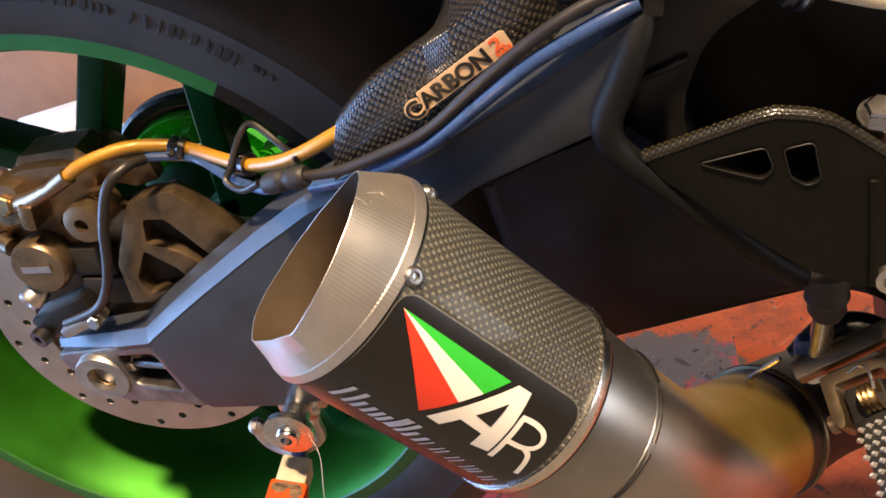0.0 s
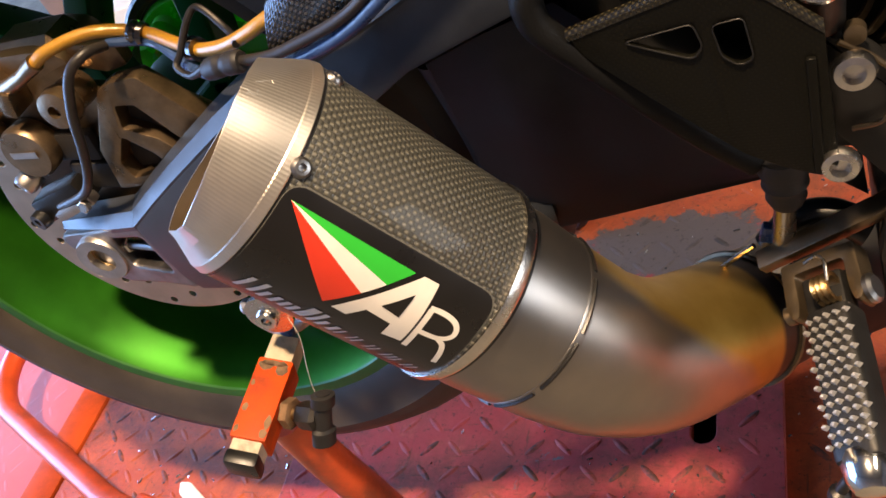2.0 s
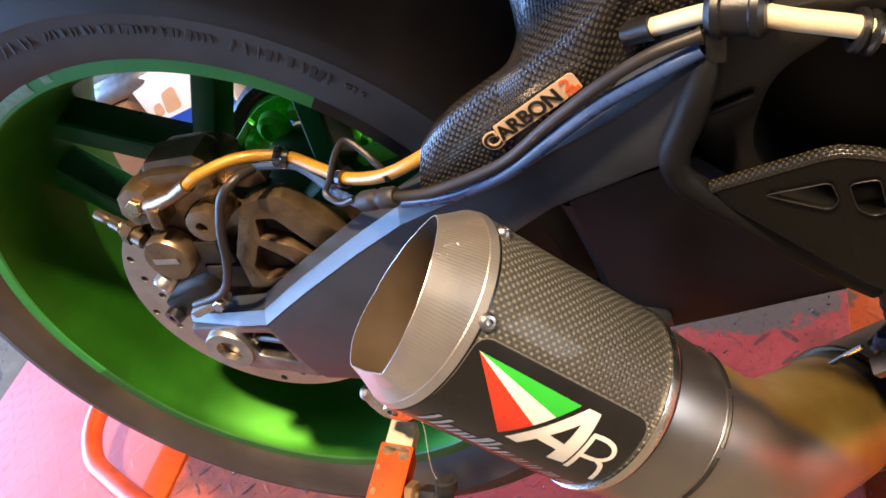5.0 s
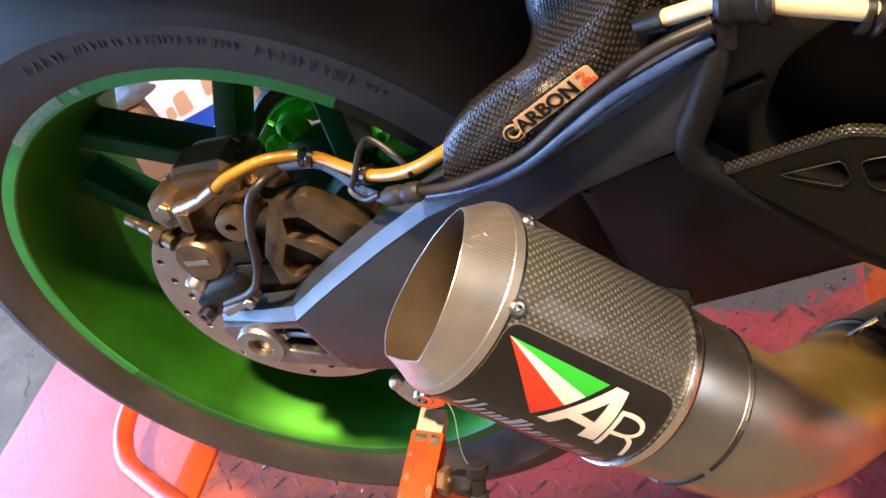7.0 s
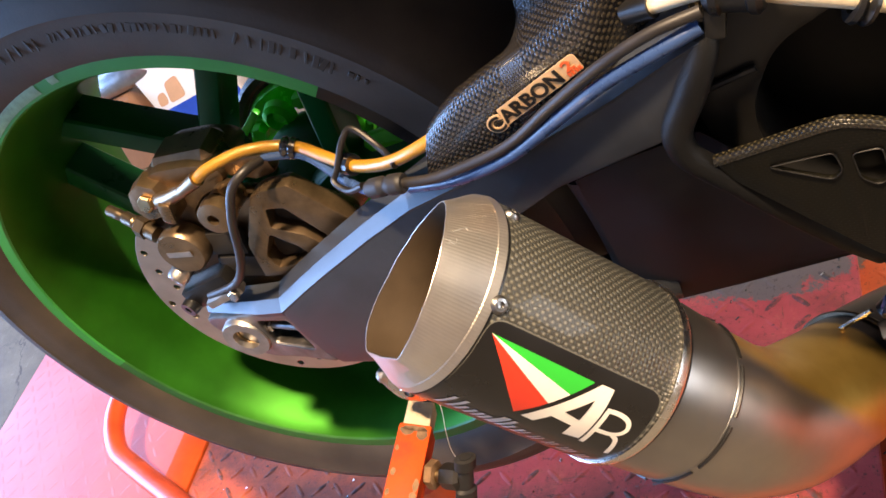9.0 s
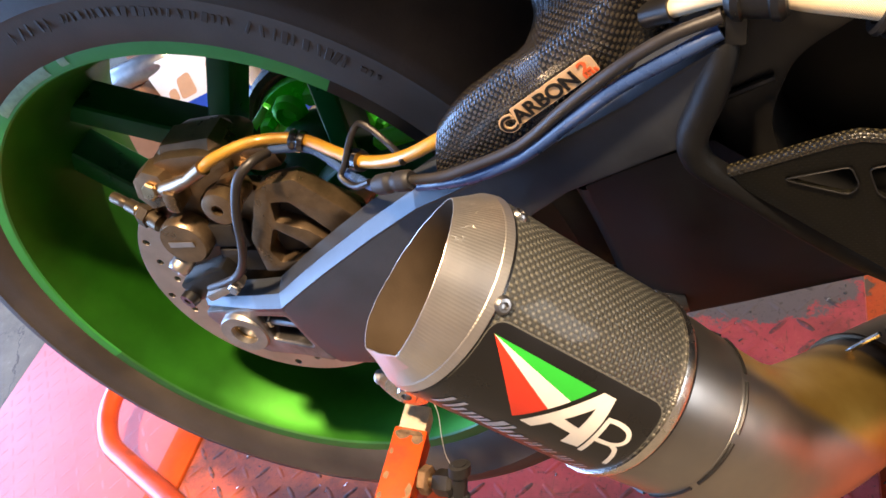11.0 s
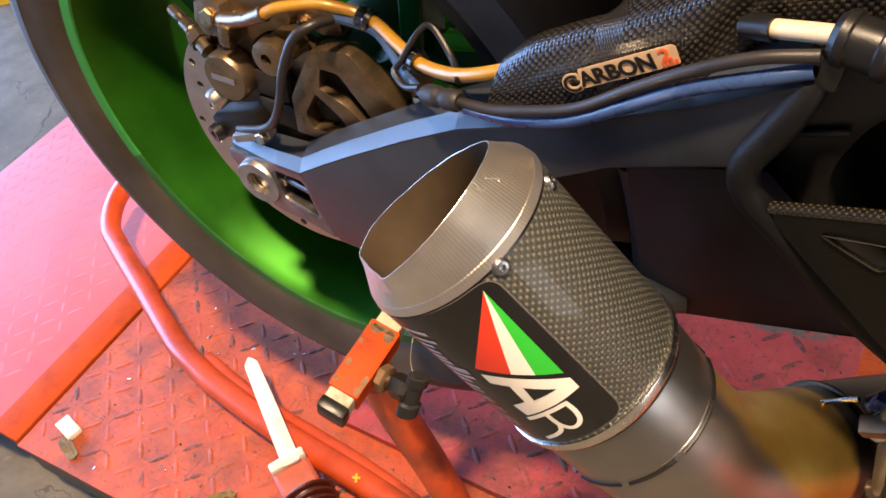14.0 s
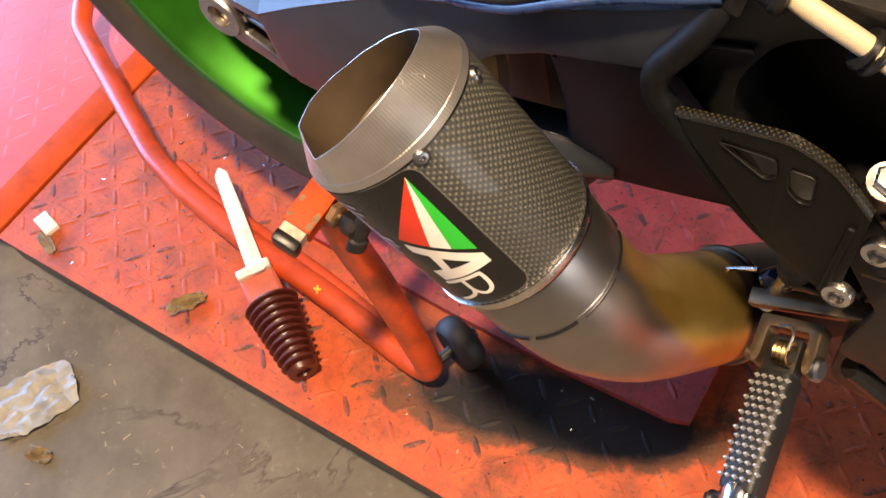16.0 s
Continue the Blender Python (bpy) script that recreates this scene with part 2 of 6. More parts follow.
def carbon(name, cell=0.0024, tint=(0.030, 0.029, 0.026), rough=0.36, coat=0.0, depth=0.0006, spec=0.5, glint=(0.09, 0.085, 0.07), square=1.0):
    """Woven carbon fibre: threads that pass over and under one another, on the uv map in metres."""
    n = Nodes(name)
    u, v, _ = n.xyz("UV")
    u, v = n.math("DIVIDE", u, cell), n.math("DIVIDE", v, cell)
    fu, fv = n.math("FRACT", u), n.math("FRACT", v)
    check = n.math("MODULO", n.math("ADD", n.math("FLOOR", u), n.math("FLOOR", v)), 2.0)
    check = n.math("ABSOLUTE", check)
    hu = n.math("MULTIPLY", n.math("SINE", n.math("MULTIPLY", fu, math.pi)), n.math("POWER", n.math("SINE", n.math("MULTIPLY", fv, math.pi)), 0.35))
    hv = n.math("MULTIPLY", n.math("SINE", n.math("MULTIPLY", fv, math.pi)), n.math("POWER", n.math("SINE", n.math("MULTIPLY", fu, math.pi)), 0.35))
    over = n.math("ADD", n.math("MULTIPLY", check, hu), n.math("MULTIPLY", n.math("SUBTRACT", 1.0, check), n.math("MULTIPLY", hv, 0.62)))
    fibre = n.noise(2600.0, 2.0)
    height = n.math("ADD", over, n.math("MULTIPLY", fibre, 0.15))
    wear = n.noise(26.0, 4.0)
    # raised threads carry a painted glint in the base colour
    dot = n.math("POWER", n.math("MULTIPLY", n.math("SINE", n.math("MULTIPLY", fu, math.pi)), n.math("SINE", n.math("MULTIPLY", fv, math.pi))), square)
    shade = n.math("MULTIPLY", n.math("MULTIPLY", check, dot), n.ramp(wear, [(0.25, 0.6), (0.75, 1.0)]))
    col = n.mix(shade, tint, glint)
    rg = n.math("ADD", n.math("MULTIPLY", wear, 0.2), rough - 0.1)
    return n.done(col, rg, 0.0, n.bump(height, 0.75, depth), Coat_Weight=coat, Coat_Roughness=0.06, Specular_IOR_Level=spec)


def table_paint(name, lugs=False, oil_shade=True, low=(0.43, 0.062, 0.017), high=(0.55, 0.112, 0.028)):
    """Orange-red gloss paint on steel tread plate, scuffed, chipped and grimy."""
    n = Nodes(name)
    big = n.noise(5.0, 6.0, 0.65)
    mid = n.noise(24.0, 6.0, 0.7)
    fine = n.noise(220.0, 4.0, 0.6)
    col = n.mix(n.ramp(mid, [(0.3, 0.0), (0.7, 1.0)]), low, high)
    # scuffs down to old primer
    col = n.mix(n.math("MULTIPLY", n.ramp(n.noise(46.0, 8.0, 0.75), [(0.56, 0.0), (0.66, 1.0)]), 0.24), col, (0.58, 0.17, 0.08))
    # black grime and rubber
    grime = n.math("MULTIPLY", n.ramp(n.noise(13.0, 8.0, 0.76), [(0.455, 0.0), (0.61, 1.0)]), n.ramp(big, [(0.35, 0.2), (0.62, 1.0)]))
    col = n.mix(n.math("MULTIPLY", grime, 0.66), col, (0.050, 0.034, 0.017))
    # long scuffs both ways
    for st in ((9.0, 1.3, 1.0), (1.2, 8.0, 1.0)):
        streak = n.ramp(n.noise(14.0, 6.0, 0.7, stretch=st), [(0.60, 0.0), (0.68, 0.7)])
        col = n.mix(streak, col, (0.10, 0.045, 0.022))
    # bare steel in a few places
    bare = n.ramp(n.noise(9.0, 9.0, 0.78, stretch=(1.0, 1.6, 1.0)), [(0.63, 0.0), (0.67, 1.0)])
    col = n.mix(bare, col, (0.15, 0.13, 0.12))
    # the trodden patch on the far side of the wheel, worn to grey steel with a flaked edge
    x, y, _ = n.xyz()
    far = n.math("ADD", n.math("POWER", n.math("DIVIDE", n.math("SUBTRACT", x, 0.285), 0.125), 2.0), n.math("POWER", n.math("DIVIDE", n.math("SUBTRACT", y, 0.283), 0.062), 2.0))
    flake = n.noise(34.0, 9.0, 0.8)
    worn = n.ramp(n.math("ADD", far, n.math("MULTIPLY", n.math("SUBTRACT", flake, 0.5), 3.0)), [(0.85, 1.0), (1.0, 0.0)])
    col = n.mix(worn, col, (0.125, 0.09, 0.072))
    if oil_shade:
        # black oil and painted muffler shadow beside the stand's foot, with a brown fringe
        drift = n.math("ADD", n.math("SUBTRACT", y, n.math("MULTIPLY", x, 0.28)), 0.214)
        oil_and_shade = n.math("ADD", n.math("POWER", n.math("DIVIDE", n.math("SUBTRACT", x, 0.272), 0.140), 2.0), n.math("POWER", n.math("DIVIDE", drift, 0.044), 2.0))
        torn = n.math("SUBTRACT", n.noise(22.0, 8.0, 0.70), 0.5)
        fringe = n.math("ADD", oil_and_shade, n.math("MULTIPLY", torn, 5.0))
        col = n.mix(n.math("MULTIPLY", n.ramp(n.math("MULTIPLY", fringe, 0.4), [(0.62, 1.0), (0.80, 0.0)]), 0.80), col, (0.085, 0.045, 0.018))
        ragged = n.math("ADD", oil_and_shade, n.math("MULTIPLY", torn, 1.5))
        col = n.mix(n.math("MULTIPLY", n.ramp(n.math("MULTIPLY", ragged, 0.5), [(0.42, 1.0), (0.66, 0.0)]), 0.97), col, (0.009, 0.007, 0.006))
    col = n.mix(n.ramp(n.noise(150.0, 6.0, 0.75), [(0.57, 0.0), (0.66, 0.8)]), col, (0.04, 0.026, 0.016))
    if lugs:
        geo = n.t.nodes.new("ShaderNodeNewGeometry")
        col = n.mix(n.math("MULTIPLY", n.ramp(geo.outputs["Random Per Island"], [(0.66, 0.0), (0.74, 1.0)]), n.ramp(n.noise(90.0, 4.0), [(0.35, 0.0), (0.55, 0.85)])), col, (0.045, 0.032, 0.024))
    rg = n.math("ADD", n.math("MULTIPLY", mid, 0.30), 0.42)
    nb = n.bump(n.noise(120.0, 6.0, 0.7), 0.45, 0.0014)
    return n.done(col, rg, 0.0, n.bump(fine, 0.25, 0.0005, nb), Specular_IOR_Level=0.35)


def concrete(name):
    n = Nodes(name)
    big, mid, fine = n.noise(1.3, 6.0, 0.65), n.noise(9.0, 7.0, 0.7), n.noise(160.0, 5.0, 0.7)
    col = n.mix(n.ramp(mid, [(0.3, 0.0), (0.72, 1.0)]), (0.118, 0.098, 0.066), (0.242, 0.206, 0.145))
    col = n.mix(n.math("MULTIPLY", n.ramp(big, [(0.45, 0.0), (0.65, 1.0)]), 0.6), col, (0.087, 0.070, 0.049))
    col = n.mix(n.ramp(n.noise(48.0, 6.0, 0.8), [(0.60, 0.0), (0.72, 0.7)]), col, (0.33, 0.28, 0.21))
    crack = n.ramp(n.math("ABSOLUTE", n.math("SUBTRACT", n.noise(1.7, 7.0, 0.62, distortion=0.6), 0.5)), [(0.0, 1.0), (0.007, 0.0)])
    col = n.mix(n.math("MULTIPLY", crack, n.ramp(mid, [(0.4, 0.0), (0.6, 0.9)])), col, (0.05, 0.04, 0.03))
    return n.done(col, 0.85, 0.0, n.bump(fine, 0.5, 0.002))


def titanium(name, heat=True):
    """Brushed titanium pipe; its golden heat tint has a clear border and ends at the flange. The way along the pipe is in the uv."""
    n = Nodes(name)
    u, v, _ = n.xyz("UV")
    brush = n.noise(1.0, 3.0, 0.6, coord="UV", stretch=(60.0, 1600.0, 1.0))
    blot = n.noise(18.0, 4.0, 0.6)
    silver = n.mix(n.ramp(blot, [(0.35, 0.0), (0.65, 1.0)]), (0.255, 0.238, 0.226), (0.315, 0.280, 0.248))
    rg = n.math("ADD", n.math("MULTIPLY", brush, 0.06), 0.30)
    if not heat:
        return n.done(silver, rg, 0.96, n.bump(blot, 0.03, 0.0005))
    # the tint reaches further back along the inner side of the bend
    px, py, pz = n.xyz()
    inner = n.math("ADD", n.math("ADD", n.math("MULTIPLY", px, -0.41), n.math("MULTIPLY", py, 0.79)), n.math("ADD", n.math("MULTIPLY", pz, 0.45), 0.119))
    place = n.math("ADD", n.math("ADD", v, n.math("MULTIPLY", inner, 2.0)), n.math("MULTIPLY", n.math("SUBTRACT", blot, 0.5), 0.02))
    border = n.ramp(n.math("MULTIPLY", place, 6.5), [(0.30, 0.0), (0.36, 0.55), (0.42, 1.0)])
    gold = n.mix(n.ramp(blot, [(0.35, 0.0), (0.65, 1.0)]), (0.36, 0.225, 0.046), (0.47, 0.315, 0.078))
    tint = n.mix(border, silver, gold)
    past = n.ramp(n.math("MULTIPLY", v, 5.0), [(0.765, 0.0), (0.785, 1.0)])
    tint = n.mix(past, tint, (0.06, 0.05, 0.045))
    rg = n.math("ADD", rg, n.math("MULTIPLY", border, 0.02))
    return n.done(tint, rg, n.math("SUBTRACT", 0.96, n.math("MULTIPLY", border, 0.08)), n.bump(blot, 0.03, 0.0005))


def machined(name, base=(0.60, 0.56, 0.50)):
    """Satin turned aluminium with faint fine lines that run from the edge to the rim."""
    n = Nodes(name)
    u, v, _ = n.xyz("UV")
    ridge = n.math("SINE", n.math("MULTIPLY", u, 2 * math.pi / 0.0017))
    patch = n.ramp(n.noise(24.0, 3.0), [(0.30, 0.25), (0.62, 1.0)])
    blot = n.noise(60.0, 5.0, 0.6)
    col = n.mix(n.ramp(blot, [(0.35, 0.0), (0.75, 1.0)]), tuple(c * 0.88 for c in base), base)
    rg = n.math("ADD", n.math("MULTIPLY", blot, 0.12), 0.29)
    h = n.math("ADD", n.math("MULTIPLY", n.math("MULTIPLY", ridge, patch), 0.35), n.math("MULTIPLY", n.noise(700.0, 3.0), 0.25))
    return n.done(col, rg, 0.95, n.bump(h, 0.30, 0.0003))


def rubber(name, base=(0.022, 0.019, 0.018), rough=0.62):
    n = Nodes(name)
    big, fine = n.noise(14.0, 5.0), n.noise(420.0, 4.0)
    col = n.mix(n.ramp(big, [(0.35, 0.0), (0.7, 1.0)]), base, tuple(c * 1.9 for c in base))
    rg = n.math("ADD", n.math("MULTIPLY", big, 0.2), rough - 0.1)
    return n.done(col, rg, 0.0, n.bump(fine, 0.25, 0.0006), Specular_IOR_Level=0.38)


def braid(name, a, b, pitch=0.0016):
    """Braided hose: two crossing sets of fine strands under a clear cover."""
    n = Nodes(name)
    u, v, _ = n.xyz("UV")
    s1 = n.math("SINE", n.math("MULTIPLY", n.math("ADD", u, v), 2 * math.pi / pitch))
    s2 = n.math("SINE", n.math("MULTIPLY", n.math("SUBTRACT", u, v), 2 * math.pi / pitch))
    h = n.math("MAXIMUM", s1, s2)
    col = n.mix(n.ramp(h, [(0.1, 0.0), (0.95, 1.0)]), a, b)
    return n.done(col, 0.34, 0.15, n.bump(h, 0.25, 0.0003), Coat_Weight=0.5, Coat_Roughness=0.15)


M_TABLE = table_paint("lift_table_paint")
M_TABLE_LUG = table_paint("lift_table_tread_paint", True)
# table paint again, with the bluish shade under the bike put into the colour
PANEL_SHADE = ((0.35, 0.040, 0.040), (0.45, 0.070, 0.058))
M_PANEL = table_paint("drop_out_panel_shaded_paint", False, False, *PANEL_SHADE)
M_PANEL_LUG = table_paint("drop_out_panel_shaded_tread", True, False, *PANEL_SHADE)
M_STRIP = simple("orange_strip_paint", (0.58, 0.078, 0.012), 0.60, 0.0, 0.2, 30.0, 0.3, 240.0, 0.3, spec=0.15)
M_RAMP = simple("red_ramp_paint", (0.62, 0.105, 0.085), 0.62, 0.0, 0.12, 18.0, 0.2, 160.0, 0.15, spec=0.35)
M_CONCRETE = concrete("concrete")
M_STAND = simple("orange_stand_paint", (0.62, 0.068, 0.005), 0.55, 0.0, 0.2, 34.0, 0.3, 300.0, 0.6, spec=0.18)
M_STAND_RED = simple("red_stand_paint", (0.58, 0.070, 0.012), 0.36, 0.0, 0.25, 22.0, 0.2, 300.0, 0.6, coat=0.25, spec=0.5)
M_RUST = simple("rusty_steel", (0.22, 0.13, 0.07), 0.7, 0.3, 0.5, 90.0, 0.5, 700.0, 0.5)
M_STEEL = simple("bright_steel", (0.60, 0.57, 0.53), 0.25, 1.0, 0.2, 60.0, 0.1, 900.0)
M_CHROME = simple("plated_steel", (0.72, 0.70, 0.67), 0.16, 1.0, 0.1, 50.0, 0.05, 600.0)
M_DARKSTEEL = simple("dark_steel", (0.055, 0.050, 0.047), 0.4, 0.85, 0.3, 60.0, 0.2, 800.0)
M_CLIP = simple("plated_clip", (0.16, 0.15, 0.145), 0.22, 1.0, 0.3, 90.0, 0.1, 800.0)
M_SCREW = simple("grey_screw_steel", (0.30, 0.29, 0.285), 0.34, 1.0, 0.2, 120.0, 0.1, 900.0)
M_ALU = simple("cast_aluminium", (0.50, 0.47, 0.44), 0.42, 1.0, 0.2, 70.0, 0.35, 700.0, 0.15)
M_AXLE = simple("worn_axle_casting", (0.26, 0.24, 0.22), 0.40, 1.0, 0.35, 70.0, 0.35, 700.0, 0.3)
M_OLIVE = simple("olive_plated_steel", (0.20, 0.20, 0.11), 0.45, 0.5, 0.25, 60.0, 0.2, 900.0, 0.2)
M_TOOTH = simple("bright_worn_tooth", (0.66, 0.64, 0.61), 0.42, 0.8, 0.2, 120.0, 0.1, 900.0)
M_BRONZE = simple("bronze_anodised", (0.150, 0.112, 0.070), 0.36, 0.85, 0.25, 60.0, 0.25, 900.0, 0.15)
M_CALIPER = simple("bronze_caliper", (0.24, 0.165, 0.095), 0.30, 0.85, 0.25, 60.0, 0.35, 900.0, 0.35)
M_GOLD = simple("brass_bolt", (0.46, 0.33, 0.17), 0.3, 1.0, 0.2, 80.0, 0.1, 900.0)
M_ARM = simple("dark_grey_swingarm", (0.038, 0.043, 0.052), 0.33, 0.28, 0.22, 40.0, 0.25, 1400.0, 0.10, spec=0.40)
M_FRAME = simple("black_frame_paint", (0.0105, 0.0102, 0.0098), 0.36, 0.0, 0.3, 60.0, 0.3, 1500.0, 0.1, spec=0.35)
M_PLASTIC = simple("black_plastic", (0.008, 0.0076, 0.0074), 0.32, 0.0, 0.3, 70.0, 0.2, 1200.0, spec=0.4)
M_RUBBER = rubber("black_rubber", (0.013, 0.012, 0.012), 0.55)
M_TYRE = rubber("tyre_rubber", (0.038, 0.0300, 0.0225), 0.60)
M_GREEN = simple("green_anodised_rim", (0.026, 0.145, 0.009), 0.42, 0.58, 0.25, 14.0, 0.06, 500.0, 0.10, spec=0.15)
M_GREEN_LIP = simple("green_rim_tape", (0.034, 0.27, 0.042), 0.42, 0.0, 0.12, 40.0, 0.1, 400.0)
M_GREEN_EDGE = simple("darker_green_rim_edge", (0.026, 0.130, 0.022), 0.45, 0.2, 0.15, 40.0, 0.1, 400.0, 0.15)
M_GREEN_DARK = simple("green_spoke_paint", (0.006, 0.090, 0.019), 0.30, 0.1, 0.2, 30.0, 0.1, 500.0, 0.1, spec=0.3)
M_GREEN_BRIGHT = simple("bright_green_anodised", (0.09, 0.72, 0.03), 0.22, 0.15, 0.15, 30.0, 0.05, 500.0)
M_LIME = simple("lime_lit_spoke", (0.11, 0.68, 0.02), 0.28, 0.0, 0.12, 30.0, 0.05, 500.0)
M_TEAL = simple("green_plastic_cap", (0.02, 0.42, 0.12), 0.35, 0.0, 0.15, 40.0, 0.1, 500.0)
M_DISC = simple("ground_disc_steel", (0.55, 0.47, 0.40), 0.34, 1.0, 0.15, 40.0, 0.2, 1500.0)
M_CARBON = carbon("carbon_sleeve_weave", 0.0021, (0.036, 0.035, 0.029), 0.36, 0.15, 0.0005, 0.5, (0.180, 0.170, 0.130))
M_CARBON_GLOSS = carbon("carbon_gloss_weave", 0.0021, (0.0040, 0.0038, 0.0036), 0.22, 0.30, 0.00030, 0.60, (0.048, 0.038, 0.024), 0.3)
M_CARBON_DARK = carbon("carbon_guard_weave", 0.0016, (0.0042, 0.0040, 0.0030), 0.34, 0.0, 0.00010, 0.16, (0.0080, 0.0074, 0.0040))
M_CARBON_EDGE = carbon("carbon_edge_weave", 0.0015, (0.004, 0.0038, 0.003), 0.28, 0.3, 0.00014, 0.5, (0.060, 0.049, 0.024))
M_CAP = machined("machined_cap", (0.74, 0.68, 0.60))
M_CAST = simple("black_rough_casting", (0.0058, 0.0060, 0.0065), 0.52, 0.0, 0.3, 60.0, 0.5, 900.0, 0.0, spec=0.16)
M_BRACE = simple("black_brace_paint", (0.0170, 0.0175, 0.0190), 0.48, 0.0, 0.3, 40.0, 0.2, 1500.0, 0.0, spec=0.12)
M_FILMEDGE = simple("film_edge", (0.11, 0.105, 0.09), 0.25, 0.0, 0.1, 60.0, 0.05, 900.0)
M_CAP_IN = simple("cap_inner_metal", (0.070, 0.047, 0.027), 0.55, 0.25, 0.2, 40.0, 0.2, 800.0, 0.2)
M_PIPE = titanium("heat_tinted_pipe")
M_COLLAR = titanium("brushed_collar", False)
M_BAND = simple("brushed_band", (0.42, 0.41, 0.40), 0.36, 1.0, 0.15, 60.0, 0.1, 900.0)
M_BLACKVINYL = simple("black_label_film", (0.008, 0.0072, 0.007), 0.30, 0.0, 0.15, 40.0, 0.06, 900.0)
M_WHITE = simple("cream_print", (0.80, 0.74, 0.66), 0.38, 0.0, 0.06, 60.0, 0.05, 900.0)
M_SILVERPRINT = simple("silver_print", (0.66, 0.63, 0.60), 0.40, 0.1, 0.1, 60.0, 0.05, 900.0)
M_RED = simple("red_print", (0.66, 0.040, 0.016), 0.36, 0.0, 0.06, 60.0, 0.05, 900.0)
M_GREENPRINT = simple("green_print", (0.030, 0.46, 0.035), 0.36, 0.0, 0.06, 60.0, 0.05, 900.0)
M_GOLDPRINT = simple("gold_print", (0.62, 0.42, 0.24), 0.36, 0.2, 0.1, 60.0, 0.05, 900.0)
M_ORANGEPRINT = simple("orange_print", (0.66, 0.11, 0.03), 0.36, 0.0, 0.1, 60.0, 0.05, 900.0)
M_HOSE = braid("amber_braided_hose", (0.28, 0.120, 0.006), (0.52, 0.28, 0.024), 0.0010)
M_HOSE_PALE = braid("steel_braided_hose", (0.42, 0.33, 0.20), (0.80, 0.68, 0.46), 0.0009)
M_CABLE = simple("black_cable_sleeve", (0.018, 0.0150, 0.0130), 0.46, 0.0, 0.2, 60.0, 0.1, 900.0)
# blue daylight along the lower cable is put into this base colour
M_CABLE_BLUE = simple("dark_cable_blue_tone", (0.030, 0.060, 0.150), 0.28, 0.0, 0.2, 60.0, 0.1, 900.0)
M_WALL = simple("brown_wall_board", (0.14, 0.11, 0.09), 0.75, 0.0, 0.2, 4.0, 0.3, 60.0, 0.2)
M_CEILING = simple("dark_ceiling", (0.09, 0.082, 0.075), 0.8, 0.0, 0.15, 3.0, 0.2, 60.0)
M_PAPER = simple("crumpled_paper", (0.36, 0.34, 0.29), 0.55, 0.0, 0.4, 16.0, 0.4, 200.0, 0.25)
M_CARD = simple("cardboard", (0.30, 0.155, 0.085), 0.8, 0.0, 0.15, 12.0, 0.2, 200.0, 0.1)
M_BLUE = simple("blue_plastic", (0.02, 0.07, 0.42), 0.4, 0.0, 0.15, 30.0, 0.1, 300.0)
M_YELLOW = simple("yellow_paint", (0.72, 0.44, 0.02), 0.4, 0.0, 0.15, 30.0, 0.1, 300.0, 0.2)
M_LEAF = simple("dry_leaf", (0.20, 0.13, 0.045), 0.7, 0.0, 0.4, 90.0, 0.4, 500.0, 0.2)
M_PLUG = simple("dark_red_rubber", (0.075, 0.014, 0.008), 0.36, 0.0, 0.25, 60.0, 0.2, 700.0)
M_PLUG_STEM = simple("red_plastic_stem", (0.52, 0.13, 0.090), 0.4, 0.0, 0.15, 60.0, 0.2, 700.0, 0.15)
M_STRAP = simple("white_plastic_strap", (0.80, 0.72, 0.60), 0.42, 0.0, 0.12, 70.0, 0.2, 700.0, 0.25)
M_BLACKHOLE = simple("black_slot_shade", (0.004, 0.004, 0.004), 0.8)
M_BOTTLE = simple("smoked_plastic", (0.035, 0.038, 0.042), 0.12, 0.0, 0.2, 30.0, 0.05, 300.0)
M_STRAW = simple("straw_grit", (0.30, 0.24, 0.15), 0.8, 0.0, 0.3, 90.0, 0.2, 500.0)
M_CREAM = simple("white_card", (0.80, 0.74, 0.64), 0.6, 0.0, 0.08, 12.0, 0.1, 300.0)
M_TAN = simple("orange_tan_print", (0.66, 0.36, 0.18), 0.6, 0.0, 0.1, 20.0, 0.1, 300.0)
M_PEG = simple("grey_peg_alloy", (0.034, 0.033, 0.032), 0.5, 0.8, 0.25, 60.0, 0.25, 900.0, 0.2)
M_DIRTYCREAM = simple("grubby_cream_paint", (0.50, 0.42, 0.30), 0.5, 0.0, 0.3, 60.0, 0.3, 400.0, 0.7)
M_STICKER = simple("pale_green_sticker", (0.22, 0.36, 0.20), 0.45, 0.0, 0.25, 160.0, 0.1, 500.0, 0.25)

# ---- the workshop ----
FLOOR_Z = -0.13


def wall_panel(name, size, at):
    bm = box(size, pose(*at))
    ob = part(name, bm, M_WALL, None, smooth=False)
    return tagged(ob, "plain brown workshop wall board", "wall", kind="structure")


ground = part("ground", box((60, 60, 0.2), pose(0, 0, FLOOR_Z - 0.1)), M_CONCRETE, None, smooth=False)
tagged(ground, "worn grey concrete floor with cracks and litter", "floor", kind="structure")
wall_panel("wall_north", (7.2, 0.12, 2.7), (-0.4, 3.46, FLOOR_Z + 1.35))
wall_panel("wall_south", (7.2, 0.12, 2.7), (-0.4, -2.46, FLOOR_Z + 1.35))
